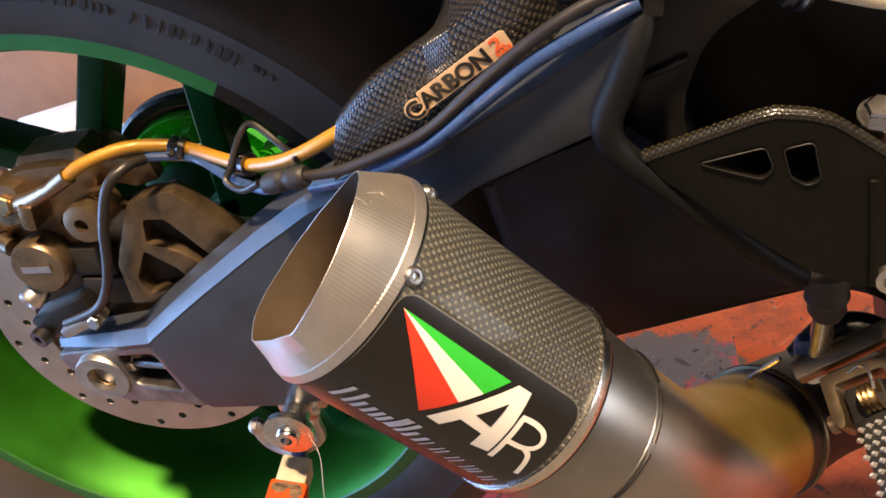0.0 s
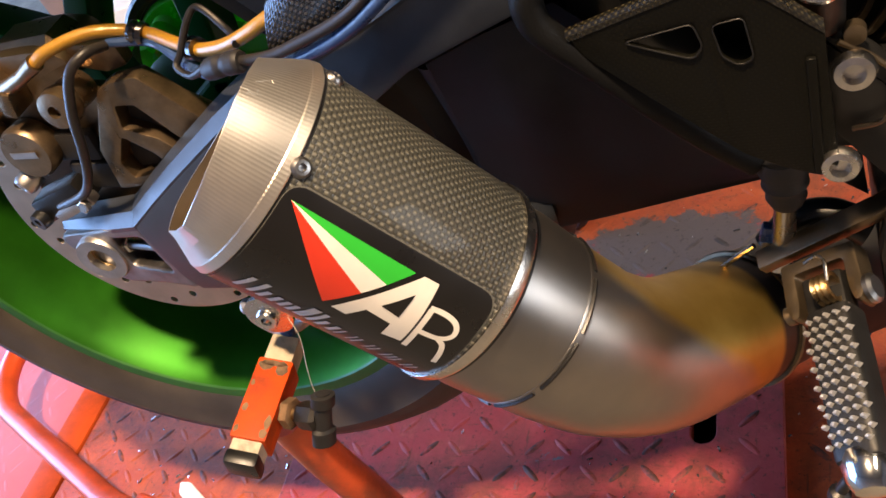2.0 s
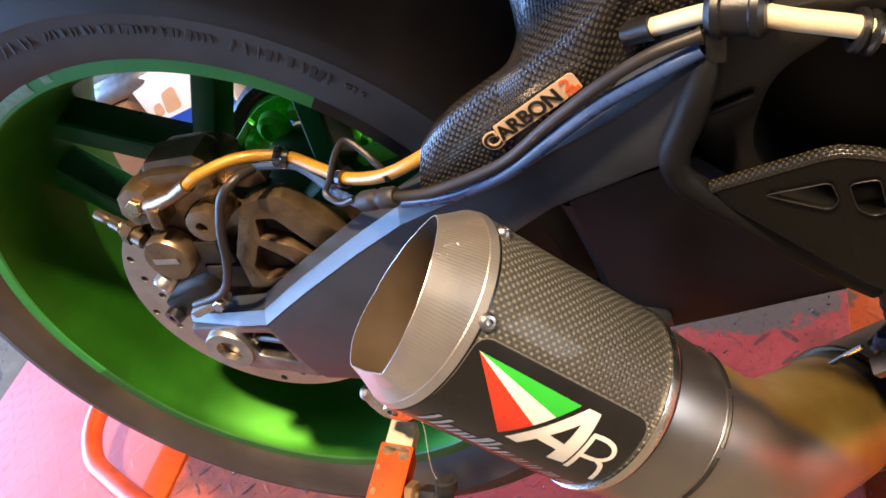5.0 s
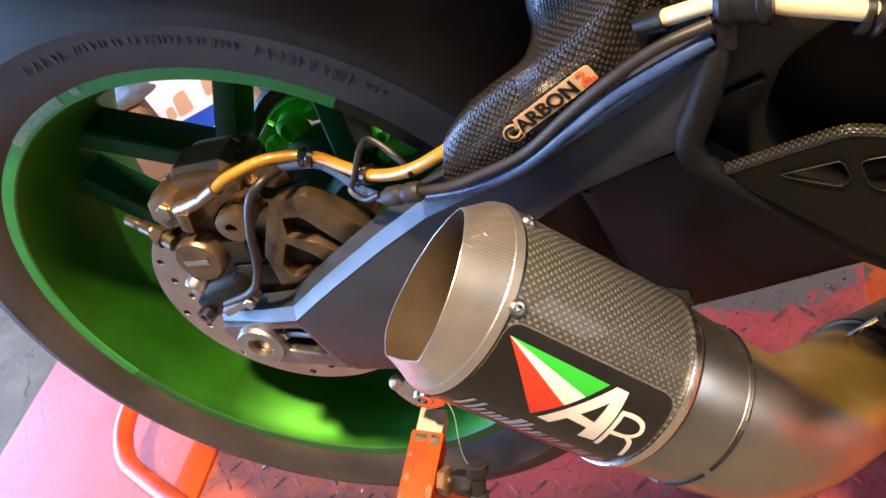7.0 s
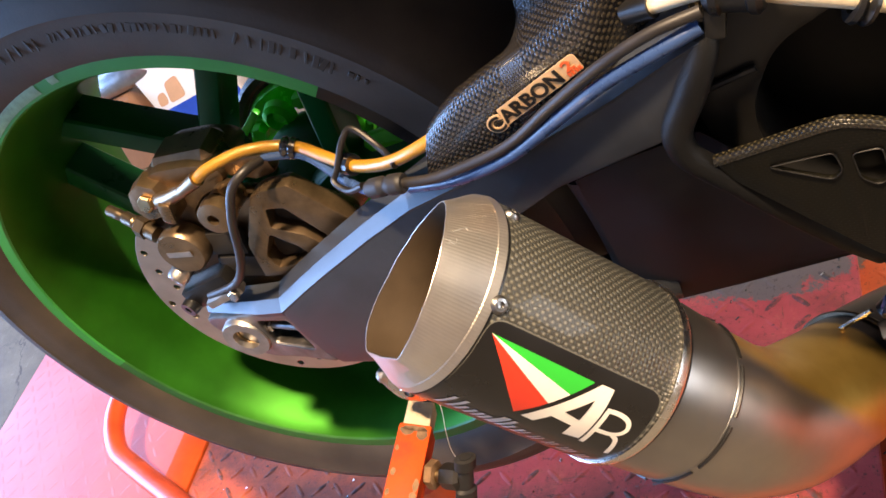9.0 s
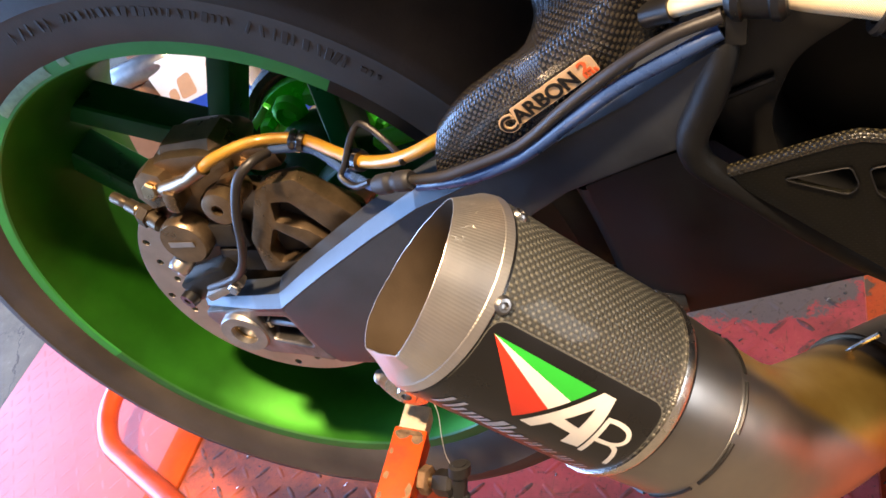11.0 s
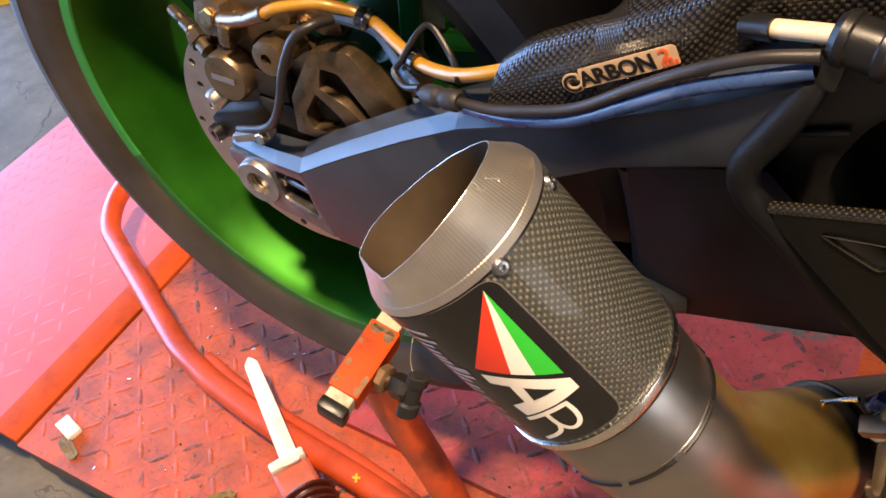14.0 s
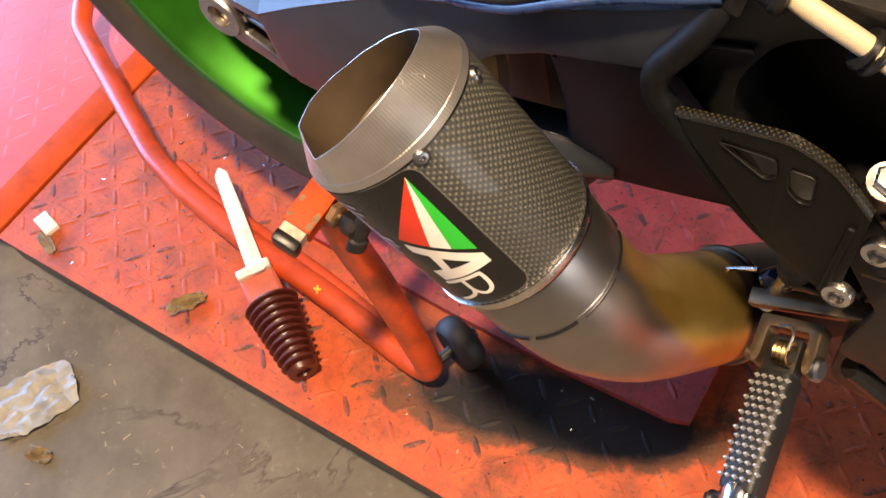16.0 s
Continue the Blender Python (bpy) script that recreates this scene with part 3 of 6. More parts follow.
# the wall ahead of the bike has an added, unseen low window
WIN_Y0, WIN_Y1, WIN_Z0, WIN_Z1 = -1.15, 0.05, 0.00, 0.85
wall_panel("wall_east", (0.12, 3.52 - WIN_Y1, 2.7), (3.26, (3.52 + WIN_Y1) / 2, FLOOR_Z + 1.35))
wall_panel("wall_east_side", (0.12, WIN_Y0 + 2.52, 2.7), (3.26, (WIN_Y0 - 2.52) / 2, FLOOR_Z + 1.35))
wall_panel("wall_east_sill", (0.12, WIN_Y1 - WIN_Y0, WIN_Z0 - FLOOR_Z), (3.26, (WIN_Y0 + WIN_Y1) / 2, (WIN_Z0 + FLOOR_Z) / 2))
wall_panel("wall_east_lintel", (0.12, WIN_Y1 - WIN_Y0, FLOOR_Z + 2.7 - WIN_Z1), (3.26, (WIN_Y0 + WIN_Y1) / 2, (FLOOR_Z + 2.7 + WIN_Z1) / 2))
window = thing("window_1", "unseen wide low window with a dark frame, added for reflections", "window", kind="structure", at=(3.26, (WIN_Y0 + WIN_Y1) / 2, WIN_Z0))
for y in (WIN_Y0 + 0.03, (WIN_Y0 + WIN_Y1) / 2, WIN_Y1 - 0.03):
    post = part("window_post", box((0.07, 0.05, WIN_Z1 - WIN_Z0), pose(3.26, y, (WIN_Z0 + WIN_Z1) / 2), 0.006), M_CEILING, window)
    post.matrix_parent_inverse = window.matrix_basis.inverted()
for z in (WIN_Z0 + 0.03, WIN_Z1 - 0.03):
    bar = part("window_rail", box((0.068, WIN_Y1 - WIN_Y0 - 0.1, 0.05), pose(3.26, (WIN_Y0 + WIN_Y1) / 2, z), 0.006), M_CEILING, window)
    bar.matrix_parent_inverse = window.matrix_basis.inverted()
# the wall behind the bike has a wide open doorway
wall_panel("wall_west", (0.12, 0.98, 2.7), (-4.06, 3.03, FLOOR_Z + 1.35))
wall_panel("wall_west_side", (0.12, 0.38, 2.7), (-4.06, -2.33, FLOOR_Z + 1.35))
wall_panel("wall_west_lintel", (0.12, 4.68, 0.30), (-4.06, 0.2, FLOOR_Z + 2.55))
ceiling = part("ceiling", box((7.44, 6.04, 0.1), pose(-0.4, 0.5, FLOOR_Z + 2.76)), M_CEILING, None, smooth=False)
tagged(ceiling, "plain dark workshop ceiling", "ceiling", kind="structure")

# ---- the lift table ----
TABLE_Y0, TABLE_Y1, TABLE_X0, TABLE_X1 = -0.277, 0.440, -0.500, 1.6
table = thing("lift_table", "orange-red painted tread-plate motorcycle lift table, scuffed and grimy", "lift table", at=(0.5, 0.08, FLOOR_Z))


def on(ob):
    """Keeps parts in world places although their thing's origin is elsewhere."""
    ob.matrix_parent_inverse = ob.parent.matrix_basis.inverted()
    return ob


# top plate with the slotted hole through it
SLOT_X, SLOT_Y, SLOT_R, SLOT_L = 0.327, 0.034, 0.0125, 0.062
slot = []
for k in range(24):
    a = 2 * math.pi * k / 24
    slot.append((SLOT_X + SLOT_R * math.cos(a), SLOT_Y + SLOT_R * math.sin(a) + (SLOT_L / 2 - SLOT_R) * (1 if math.sin(a) > 0 else -1)))
PX0, PX1, PY0, PY1, PZ = -0.14, 0.401, -0.092, 0.30, 0.012
plate = prism([(TABLE_X0, TABLE_Y0), (TABLE_X1, TABLE_Y0), (TABLE_X1, TABLE_Y1), (TABLE_X0, TABLE_Y1)], 0.006, pose(0, 0, -0.006), holes=[slot])
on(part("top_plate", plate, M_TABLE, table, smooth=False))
# the drop-out panel under the wheel stands a little proud of the plate
panel = prism([(PX0, PY0 + 0.012), (0.10, PY0), (0.24, PY0 - 0.004), (PX1 - 0.02, PY0 - 0.001), (PX1, PY0 + 0.006), (PX1 + 0.003, PY1), (PX0, PY1)], PZ - 0.0004, pose(0, 0, 0.0004), 0.0012, holes=[slot])
on(part("drop_out_panel", panel, M_PANEL, table, "red painted drop-out panel standing slightly proud", smooth=False))
# black cup added under the slot, as the dark below the plate
on(part("slot_dark_cup", lathe([(0.020, 0.0), (0.020, -0.07), (0, -0.07)], pose(SLOT_X, SLOT_Y, -0.008) @ Matrix.Diagonal((1, 1.9, 1, 1)), 20), M_BLACKHOLE, table))
for y0 in (TABLE_Y0 + 0.004, TABLE_Y1 - 0.016):
    on(part("side_rail", box((TABLE_X1 - TABLE_X0, 0.012, 0.055), pose((TABLE_X0 + TABLE_X1) / 2, y0 + 0.006, -0.0345), 0.002), M_DARKSTEEL, table))
on(part("base_frame", box((1.9, 0.56, 0.06), pose(0.55, 0.08, FLOOR_Z + 0.03), 0.004), M_DARKSTEEL, table))
for x in (-0.30, 1.35):
    on(part("leg_block", box((0.12, 0.50, 0.05), pose(x, 0.08, FLOOR_Z + 0.075), 0.004), M_DARKSTEEL, table))
# hinged strip and ramp at the rear
on(part("hinge_strip", box((0.047, TABLE_Y1 - TABLE_Y0 + 0.01, 0.010), pose(-0.5280, 0.0895, 0.0010, 0, 8, 0), 0.0025), M_STRIP, table, "orange painted hinge strip"))
RAMP_END, RAMP_DROP = -1.16, -0.085
ramp_angle = math.degrees(math.atan2(-RAMP_DROP, -0.552 - RAMP_END))
ramp_m = pose((-0.552 + RAMP_END) / 2, 0.0805, RAMP_DROP / 2 - 0.003, 0, -ramp_angle, 0)
on(part("ramp", box((math.hypot(RAMP_END + 0.552, RAMP_DROP), TABLE_Y1 - TABLE_Y0, 0.006), ramp_m, 0.0015), M_RAMP, table, "pale red ramp plate sloping down to the floor"))


def tread_lug(b, m, length=0.027, width=0.0068, height=0.0013):
    """One raised lens of the tread plate."""
    n = 6
    ring = []
    for k in range(2 * n):
        x = math.cos(math.pi * k / n)
        y = math.sin(math.pi * k / n)
        y = math.copysign(abs(y) ** 0.85, y)
        ring.append((x * length / 2, y * width / 2))
    low = [b.verts.new(m @ Vector((x, y, 0))) for x, y in ring]
    top = [b.verts.new(m @ Vector((x * 0.78, y * 0.5, height))) for x, y in ring]
    for k in range(2 * n):
        j = (k + 1) % (2 * n)
        b.faces.new((low[k], low[j], top[j], top[k]))
    b.faces.new(top)


rng = random.Random(7)
lugs, panel_lugs = bmesh.new(), bmesh.new()
PITCH = 0.0305
for i in range(-16, 42):
    for j in range(-9, 15):
        x, y = i * PITCH + 0.004, j * PITCH
        if not (TABLE_X0 + 0.015 < x < TABLE_X1 - 0.3 and TABLE_Y0 + 0.012 < y < TABLE_Y1 - 0.01):
            continue
        if abs(x - SLOT_X) < 0.026 and abs(y - SLOT_Y) < 0.047:
            continue
        worn = 0.6 + 0.4 * rng.random()
        edge = min(abs(y - PY0), 9) if PX0 < x < PX1 + 0.02 else 9
        if edge < 0.014 or (abs(x - PX1) < 0.014 and y > PY0) or (abs(x - PX0) < 0.014 and y > PY0):
            continue
        on_panel = PX0 < x < PX1 and PY0 < y < PY1
        tread_lug(panel_lugs if on_panel else lugs, pose(x, y, PZ if on_panel else 0.0, 0, 0, 45 if (i + j) % 2 else -45), height=0.0010 * worn)
on(part("tread", lugs, M_TABLE_LUG, table, kind="stuff"))
on(part("panel_tread", panel_lugs, M_PANEL_LUG, table, kind="stuff"))
ramp_lugs = bmesh.new()
for i in range(-9, 9):
    for j in range(-11, 12):
        tread_lug(ramp_lugs, ramp_m @ pose(i * PITCH, j * PITCH, 0.0031, 0, 0, 45 if (i + j) % 2 else -45), height=0.00025)
on(part("ramp_tread", ramp_lugs, M_RAMP, table, kind="stuff"))

# ---- the motorcycle ----
bike = thing("motorcycle", "black sports motorcycle with green wheels raised on a rear stand", "motorcycle", at=(0, 0, 0))
WC = Vector((0.0, 0.0, 0.463))
WHEEL = Matrix.Translation(WC) @ pose(0, 0, 0, 90, 0, 0)  # local z points to the bike's right side


def at_wheel(radius, degrees, side):
    """A place by the wheel: radius, angle from ahead upwards, metres to the right of the middle."""
    a = radians(degrees)
    return Vector((radius * math.cos(a), -side, WC.z + radius * math.sin(a)))


# tyre: bead, side wall with a raised line, shoulder and round tread
half = [(0.2215, 0.0835), (0.229, 0.0885), (0.236, 0.0925), (0.250, 0.0960), (0.262, 0.0972), (0.2655, 0.0985), (0.2685, 0.0975), (0.274, 0.0968), (0.2775, 0.0950), (0.286, 0.0905), (0.296, 0.0805), (0.306, 0.064), (0.314, 0.044), (0.319, 0.022)]
profile = half + [(0.3205, 0.0)] + [(r, -h) for r, h in reversed(half)] + [(0.212, -0.070), (0.212, 0.070)]
tyre = part("tyre", lathe(profile, WHEEL, 128, closed=True), M_TYRE, bike, "worn black racing tyre")
# worn raised marks on the side wall, as plain bars: uprights of uneven height in three groups
rng = random.Random(3)
for a0, a1, tall, gap_deg in ((97, 88, 0.012, 1.7), (86.5, 60.5, 0.0070, 1.15), (58.6, 45, 0.0105, 1.35), (43, 40, 0.0045, 1.2)):
    ang = a0
    while ang > a1:
        wide = rng.choice((0.35, 0.5, 0.9))
        m = Matrix.Translation(at_wheel(0.2545, ang, 0.0969)) @ pose(0, 0, 0, 0, 90 - ang, 0) @ pose(0, 0, 0, 90, 0, 0) @ pose(0, 0, 0, -7, 0, rng.choice((-14, 0, 0, 12)))
        part("mark_bar", box((0.2535 * radians(wide), tall * rng.uniform(0.75, 1.0), 0.0008), m, 0.0003, None, 1), M_TYRE, tyre)
        ang -= gap_deg * rng.choice((0.8, 1.0, 1.3))
# rim: deep barrel with a lip
rim_profile = [(0.2300, 0.0870), (0.2310, 0.0850), (0.2240, 0.0800), (0.2150, 0.0720), (0.2150, -0.0720), (0.2240, -0.0800), (0.2310, -0.0850), (0.2300, -0.0870), (0.2190, -0.0865), (0.2165, -0.0835), (0.2050, -0.055), (0.2000, -0.020), (0.2000, 0.020), (0.2040, 0.052), (0.2125, 0.076), (0.2160, 0.0830), (0.2180, 0.0862)]
rim = part("rim", lathe(rim_profile, WHEEL, 128, closed=True), M_GREEN, bike, "deep green anodised wheel rim")


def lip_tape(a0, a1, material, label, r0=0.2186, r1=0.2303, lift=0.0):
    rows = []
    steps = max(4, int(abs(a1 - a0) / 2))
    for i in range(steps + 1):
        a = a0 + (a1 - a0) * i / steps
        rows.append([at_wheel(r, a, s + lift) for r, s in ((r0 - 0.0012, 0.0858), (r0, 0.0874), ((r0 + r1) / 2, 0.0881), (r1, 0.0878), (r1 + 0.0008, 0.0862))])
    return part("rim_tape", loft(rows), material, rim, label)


lip_tape(47, 196, M_GREEN_LIP, "green tape on the rim edge")
# lower half of the edge in a darker, less saturated green
lip_tape(196, 352, M_GREEN_EDGE, "darker green lower half of the rim edge")
lip_tape(6, 21, M_GREEN_LIP, "green tape on the rim edge")
lip_tape(-8, 6, M_PLASTIC, "black rim edge")
lip_tape(21, 47, M_PLASTIC, "black rim edge")
lip_tape(99, 117, M_STICKER, "small pale printed sticker", 0.2208, 0.2285, 0.0005).name = "rim_sticker"
lip_tape(93.5, 95.5, M_STICKER, "small pale printed sticker", 0.2225, 0.2280, 0.0005).name = "rim_sticker"
# five forked spokes and the hub
for k in range(5):
    mid = 104 + 72 * k
    b = None
    fork = at_wheel(0.092, mid - 2, 0.0)
    for root, tip in ((at_wheel(0.035, mid, 0.0), fork), (fork, at_wheel(0.204, mid + 27, 0.0)), (fork, at_wheel(0.204, mid - 29, 0.0))):
        d = tip - root
        m = axis_pose((root + tip) / 2, d, (0, 1, 0))
        b = box((0.036, 0.021, d.length + 0.014), m, 0.005, b, 3)
    part("spoke", b, M_GREEN_DARK, rim, "dark green forked wheel spoke")
part("hub", lathe([(0.020, -0.085), (0.046, -0.085), (0.050, -0.05), (0.042, -0.02), (0.042, 0.02), (0.050, 0.045), (0.050, 0.062), (0.020, 0.062)], WHEEL, 40, closed=True), M_GREEN_DARK, rim)
# sprocket carrier and chain side
spro = lathe([(0.05, -0.088), (0.075, -0.088), (0.078, -0.094), (0.05, -0.094)], WHEEL, 48, closed=True)
for k in range(6):
    spro = hex_bolt(Matrix.Translation(at_wheel(0.062, 60 * k + 20, -0.088)) @ pose(0, 0, 0, 90, 0, 0), 0.008, 0.014, spro, washer=0.011)
part("sprocket_carrier", spro, M_GREEN_BRIGHT, bike, "bright green anodised sprocket carrier")
teeth = []
for k in range(84):
    a = 2 * math.pi * k / 84
    r = 0.088 if k % 2 else 0.082
    teeth.append((r * math.cos(a), r * math.sin(a)))
ring = [(0.074 * math.cos(2 * math.pi * k / 40), 0.074 * math.sin(2 * math.pi * k / 40)) for k in range(40)]
part("sprocket", prism(teeth, 0.006, WHEEL @ pose(0, 0, -0.104), holes=[ring]), M_DARKSTEEL, bike, smooth=False)
chain = bmesh.new()
for k in range(60):
    a = radians(70 + 220 * k / 45) if k < 45 else None
    p = at_wheel(0.0865, math.degrees(a), -0.101) if a else Vector((0.012 * (k - 44) + 0.03, 0.101, WC.z + 0.086 + 0.0012 * (k - 44)))
    box((0.013, 0.016, 0.012), Matrix.Translation(p) @ pose(0, 0, 0, 0, -math.degrees(a) - 90 if a else -6, 0), 0.003, chain, 1)
part("chain", chain, M_DARKSTEEL, bike)
# far arm of the swingarm and its green adjuster, seen between the spokes
far_arm = prism(rounded([(-0.03, 0.44), (0.10, 0.43), (0.45, 0.47), (0.45, 0.62), (0.25, 0.575), (0.06, 0.50), (-0.03, 0.485)], 0.01), 0.03, pose(0, 0.155, 0, 90, 0, 0), 0.003)
part("far_swingarm_leg", far_arm, M_ARM, bike)
part("far_adjuster", lathe([(0, 0), (0.022, 0), (0.026, 0.006), (0.026, 0.016), (0.014, 0.022), (0.014, 0.03), (0, 0.03)], axis_pose((0.115, 0.120, 0.585), (0, -1, 0.3)), 24), M_GREEN_BRIGHT, bike, "bright green anodised adjuster")
# lime plates put the lamp's light on a spoke tip into colour
LIT_FACE = Matrix(((1, 0, 0, 0), (0, 0.75, 1, -0.437), (0, 1, 0, 0), (0, 0, 0, 1)))
for outline in ([(0.119, 0.5400), (0.1215, 0.5450), (0.148, 0.5470), (0.157, 0.5380), (0.125, 0.5355)], [(0.1256, 0.5535), (0.127, 0.5507), (0.146, 0.5524), (0.1435, 0.5563)]):
    part("spoke_lit_face", prism(rounded(outline, 0.0015), 0.006, LIT_FACE, 0.0008), M_LIME, rim, "lime green plate for the lit face of a spoke")
for x, z, turn in ((-0.030, 0.530, -35),):
    part("adjuster_plate", box((0.040, 0.006, 0.007), pose(x, 0.052, z, 0, turn, 0), 0.0015), M_GREEN_BRIGHT, bike, "bright green anodised plate")
for k in range(5):
    part("cush_boss", lathe([(0, 0), (0.016, 0), (0.015, 0.008), (0.010, 0.012), (0.006, 0.006), (0, 0.006)], Matrix.Translation(at_wheel(0.055, 72 * k + 35, -0.080)) @ axis_pose((0, 0, 0), (0, -1, 0)), 18), M_GREEN_BRIGHT, bike)
# plain block added to darken the view behind the frame web
part("pivot_backing", box((0.34, 0.24, 0.24), pose(0.520, 0.06, 0.56), 0.02), M_FRAME, bike)
part("chain_guard", prism(rounded([(0.03, 0.60), (0.30, 0.66), (0.31, 0.635), (0.03, 0.575)], 0.008), 0.02, pose(0, 0.125, 0, 90, 0, 0), 0.002), M_PLASTIC, bike)

# brake disc with its drilled holes
circle = [(0.110 * math.cos(2 * math.pi * k / 72), 0.110 * math.sin(2 * math.pi * k / 72)) for k in range(72)]
holes = [[(0.074 * math.cos(2 * math.pi * k / 40), 0.074 * math.sin(2 * math.pi * k / 40)) for k in range(40)]]
for k in range(30):
    a, r = radians(12 * k), (0.103, 0.094, 0.085)[k % 3]
    holes.append([(r * math.cos(a) + 0.0032 * math.cos(radians(45 * q)), r * math.sin(a) + 0.0032 * math.sin(radians(45 * q))) for q in range(8)])
disc = part("brake_disc", prism(circle, 0.005, WHEEL @ pose(0, 0, 0.076), 0.0004, holes=holes), M_DISC, bike, "drilled steel brake disc", smooth=False)
part("disc_carrier", lathe([(0.030, 0.060), (0.076, 0.072), (0.076, 0.079), (0.055, 0.079), (0.030, 0.070)], WHEEL, 40, closed=True), M_DARKSTEEL, disc)

# ---- swingarm ----
def arm_y(x):
    return -0.135 - 0.095 * x


arm_top = [(0.058, 0.495), (0.088, 0.513), (0.114, 0.528), (0.167, 0.557), (0.209, 0.578), (0.250, 0.592), (0.300, 0.611), (0.343, 0.629), (0.375, 0.645), (0.388, 0.6505)]
SIDE = Matrix(((1, 0, 0, 0), (-0.095, 0, 1, -0.135), (0, 1, 0, 0), (0, 0, 0, 1)))  # outline x, z -> the arm's side plane, depth to +y
beam_low = [(0.30, 0.580), (0.35, 0.597), (0.374, 0.605)]
beam = [(0.066, 0.442), (0.060, 0.470), *arm_top, *reversed(beam_low), (0.270, 0.563), (0.245, 0.540), (0.215, 0.49), (0.19, 0.442), (0.13, 0.434), (0.075, 0.434)]
core = [(0.072, 0.445), (0.068, 0.468), *[(x, z - 0.006) for x, z in arm_top], *reversed(beam_low), (0.275, 0.569), (0.249, 0.546), (0.219, 0.495), (0.194, 0.447), (0.13, 0.438), (0.078, 0.438)]
swingarm = part("swingarm", prism(core, 0.055, SIDE @ pose(0, 0, 0.004)), M_ARM, bike, "dark grey aluminium swingarm with a faceted top")


def along(points, t):
    """The place a share t along a bent line."""
    q = min(max(t, 0.0), 1.0) * (len(points) - 1)
    k = min(int(q), len(points) - 2)
    return Vector(points[k]).lerp(Vector(points[k + 1]), q - k)


# brace under the beam: its side leans in towards the lower edge, with an opening behind it
brace_top = [(0.300, -0.1620, 0.579), (0.338, -0.1650, 0.592), (0.376, -0.1680, 0.602), (0.410, -0.1660, 0.560), (0.450, -0.1580, 0.500), (0.485, -0.1500, 0.460)]
brace_low = [(0.289, -0.1262, 0.4370), (0.320, -0.1225, 0.4365), (0.360, -0.1165, 0.4370), (0.400, -0.1100, 0.4380), (0.440, -0.1040, 0.4390), (0.485, -0.0975, 0.4400)]
rows = []
for i in range(15):
    v = i / 14
    line = []
    for j in range(-4, 21):
        p = along(brace_top, max(j, 0) / 20).lerp(along(brace_low, max(j, 0) / 20), v)
        p.y += 0.010 * math.sin(math.pi * v) * max(0.0, 1 - max(j, 0) / 5) - 0.004 * math.sin(math.pi * v)
        if j < 0:
            a = radians(-22.5 * j)
            p += Vector((-0.010 * math.sin(a), 0.012 * (1 - math.cos(a)) + (0.020 if j == -4 else 0.0), 0))
            p.x += 0.010
        elif j == 0:
            p.x += 0.010
        line.append(tuple(p))
    rows.append(line)
low = rows[-1]
for k in range(1, 5):
    a = radians(22.5 * k)
    rows.append([(x, y + 0.010 * (1 - math.cos(a)), z - 0.006 * math.sin(a)) for x, y, z in low])
part("brace", loft(rows), M_BRACE, swingarm, "glossy black brace that leans in under the beam")
part("lower_rail", sweep([(0.180, -0.132, 0.448), (0.230, -0.130, 0.456), (0.270, -0.128, 0.459), (0.298, -0.1225, 0.458), (0.322, -0.114, 0.457)], lambda t: 0.0205, 20, 6, flat=0.8), M_ARM, swingarm, "grey lower rail of the swingarm")
part("link_plate", box((0.070, 0.012, 0.034), pose(0.185, -0.060, 0.432, 0, -8, 0), 0.003), M_DARKSTEEL, bike, "dark suspension link plate")
part("hanger_plate", box((0.050, 0.008, 0.030), pose(0.204, -0.083, 0.459, 0, -6, 0), 0.0015), M_OLIVE, bike, "olive plated muffler hanger")
part("hanger_end", box((0.010, 0.010, 0.029), pose(0.2345, -0.084, 0.464, 0, -6, 0), 0.0015), M_GOLD, bike, "brass-coloured hanger end")
part("link_bush", lathe([(0, 0), (0.012, 0), (0.0125, 0.004), (0.012, 0.014), (0, 0.015)], axis_pose((0.214, -0.056, 0.434), (0, -1, 0)), 24), M_GOLD, bike, "brass link bush")
part("side_plate", prism(beam, 0.012, SIDE, 0.0025), M_ARM, swingarm)
# bright upper facet that runs along the arm
rows = []
for x, z in [(-0.031, 0.482), (-0.029, 0.483), (0.0, 0.4870), (0.030, 0.491), *arm_top]:
    inner = 0.0080 if x > 0.04 else 0.004 + 0.004 * (x + 0.031) / 0.071
    up = 0.0070 if x > 0.04 else 0.004 + 0.003 * (x + 0.031) / 0.071
    y = arm_y(x) if x > 0.04 else -0.117 - 0.026 * (x + 0.029) / 0.087
    rows.append([(x, y + 0.0006, z - 0.004), (x, y, z), (x - 0.001, y + inner, z + up), (x - 0.004, y + inner + 0.014, z + up + 0.0025), (x - 0.004, y + inner + 0.020, z - 0.012)])
part("top_facet", loft(rows, 0.0), M_ARM, swingarm, smooth=False)
# fork end with the axle block
end_plate = rounded([(-0.034, 0.474), (-0.030, 0.482), (0.058, 0.4945), (0.068, 0.448), (0.074, 0.436), (0.040, 0.438), (0.005, 0.436), (-0.018, 0.446)], 0.006)
window = rounded([(0.022, 0.4545), (0.060, 0.4505), (0.055, 0.484), (0.022, 0.481)], 0.004)
END = Matrix(((1, 0, 0, 0), (-0.2, 0, 1, -0.128), (0, 1, 0, 0), (0, 0, 0, 1)))
part("axle_end", prism(end_plate, 0.026, END, 0.002, holes=[window]), M_AXLE, swingarm, "bare cast axle end", smooth=False)
part("axle_block", lathe([(0.0105, 0.001), (0.0185, 0.001), (0.0195, 0.003), (0.0195, 0.02), (0.0105, 0.02)], axis_pose((0.0, -0.134, 0.463), (0, 1, 0)), 32, closed=True), M_ALU, swingarm)
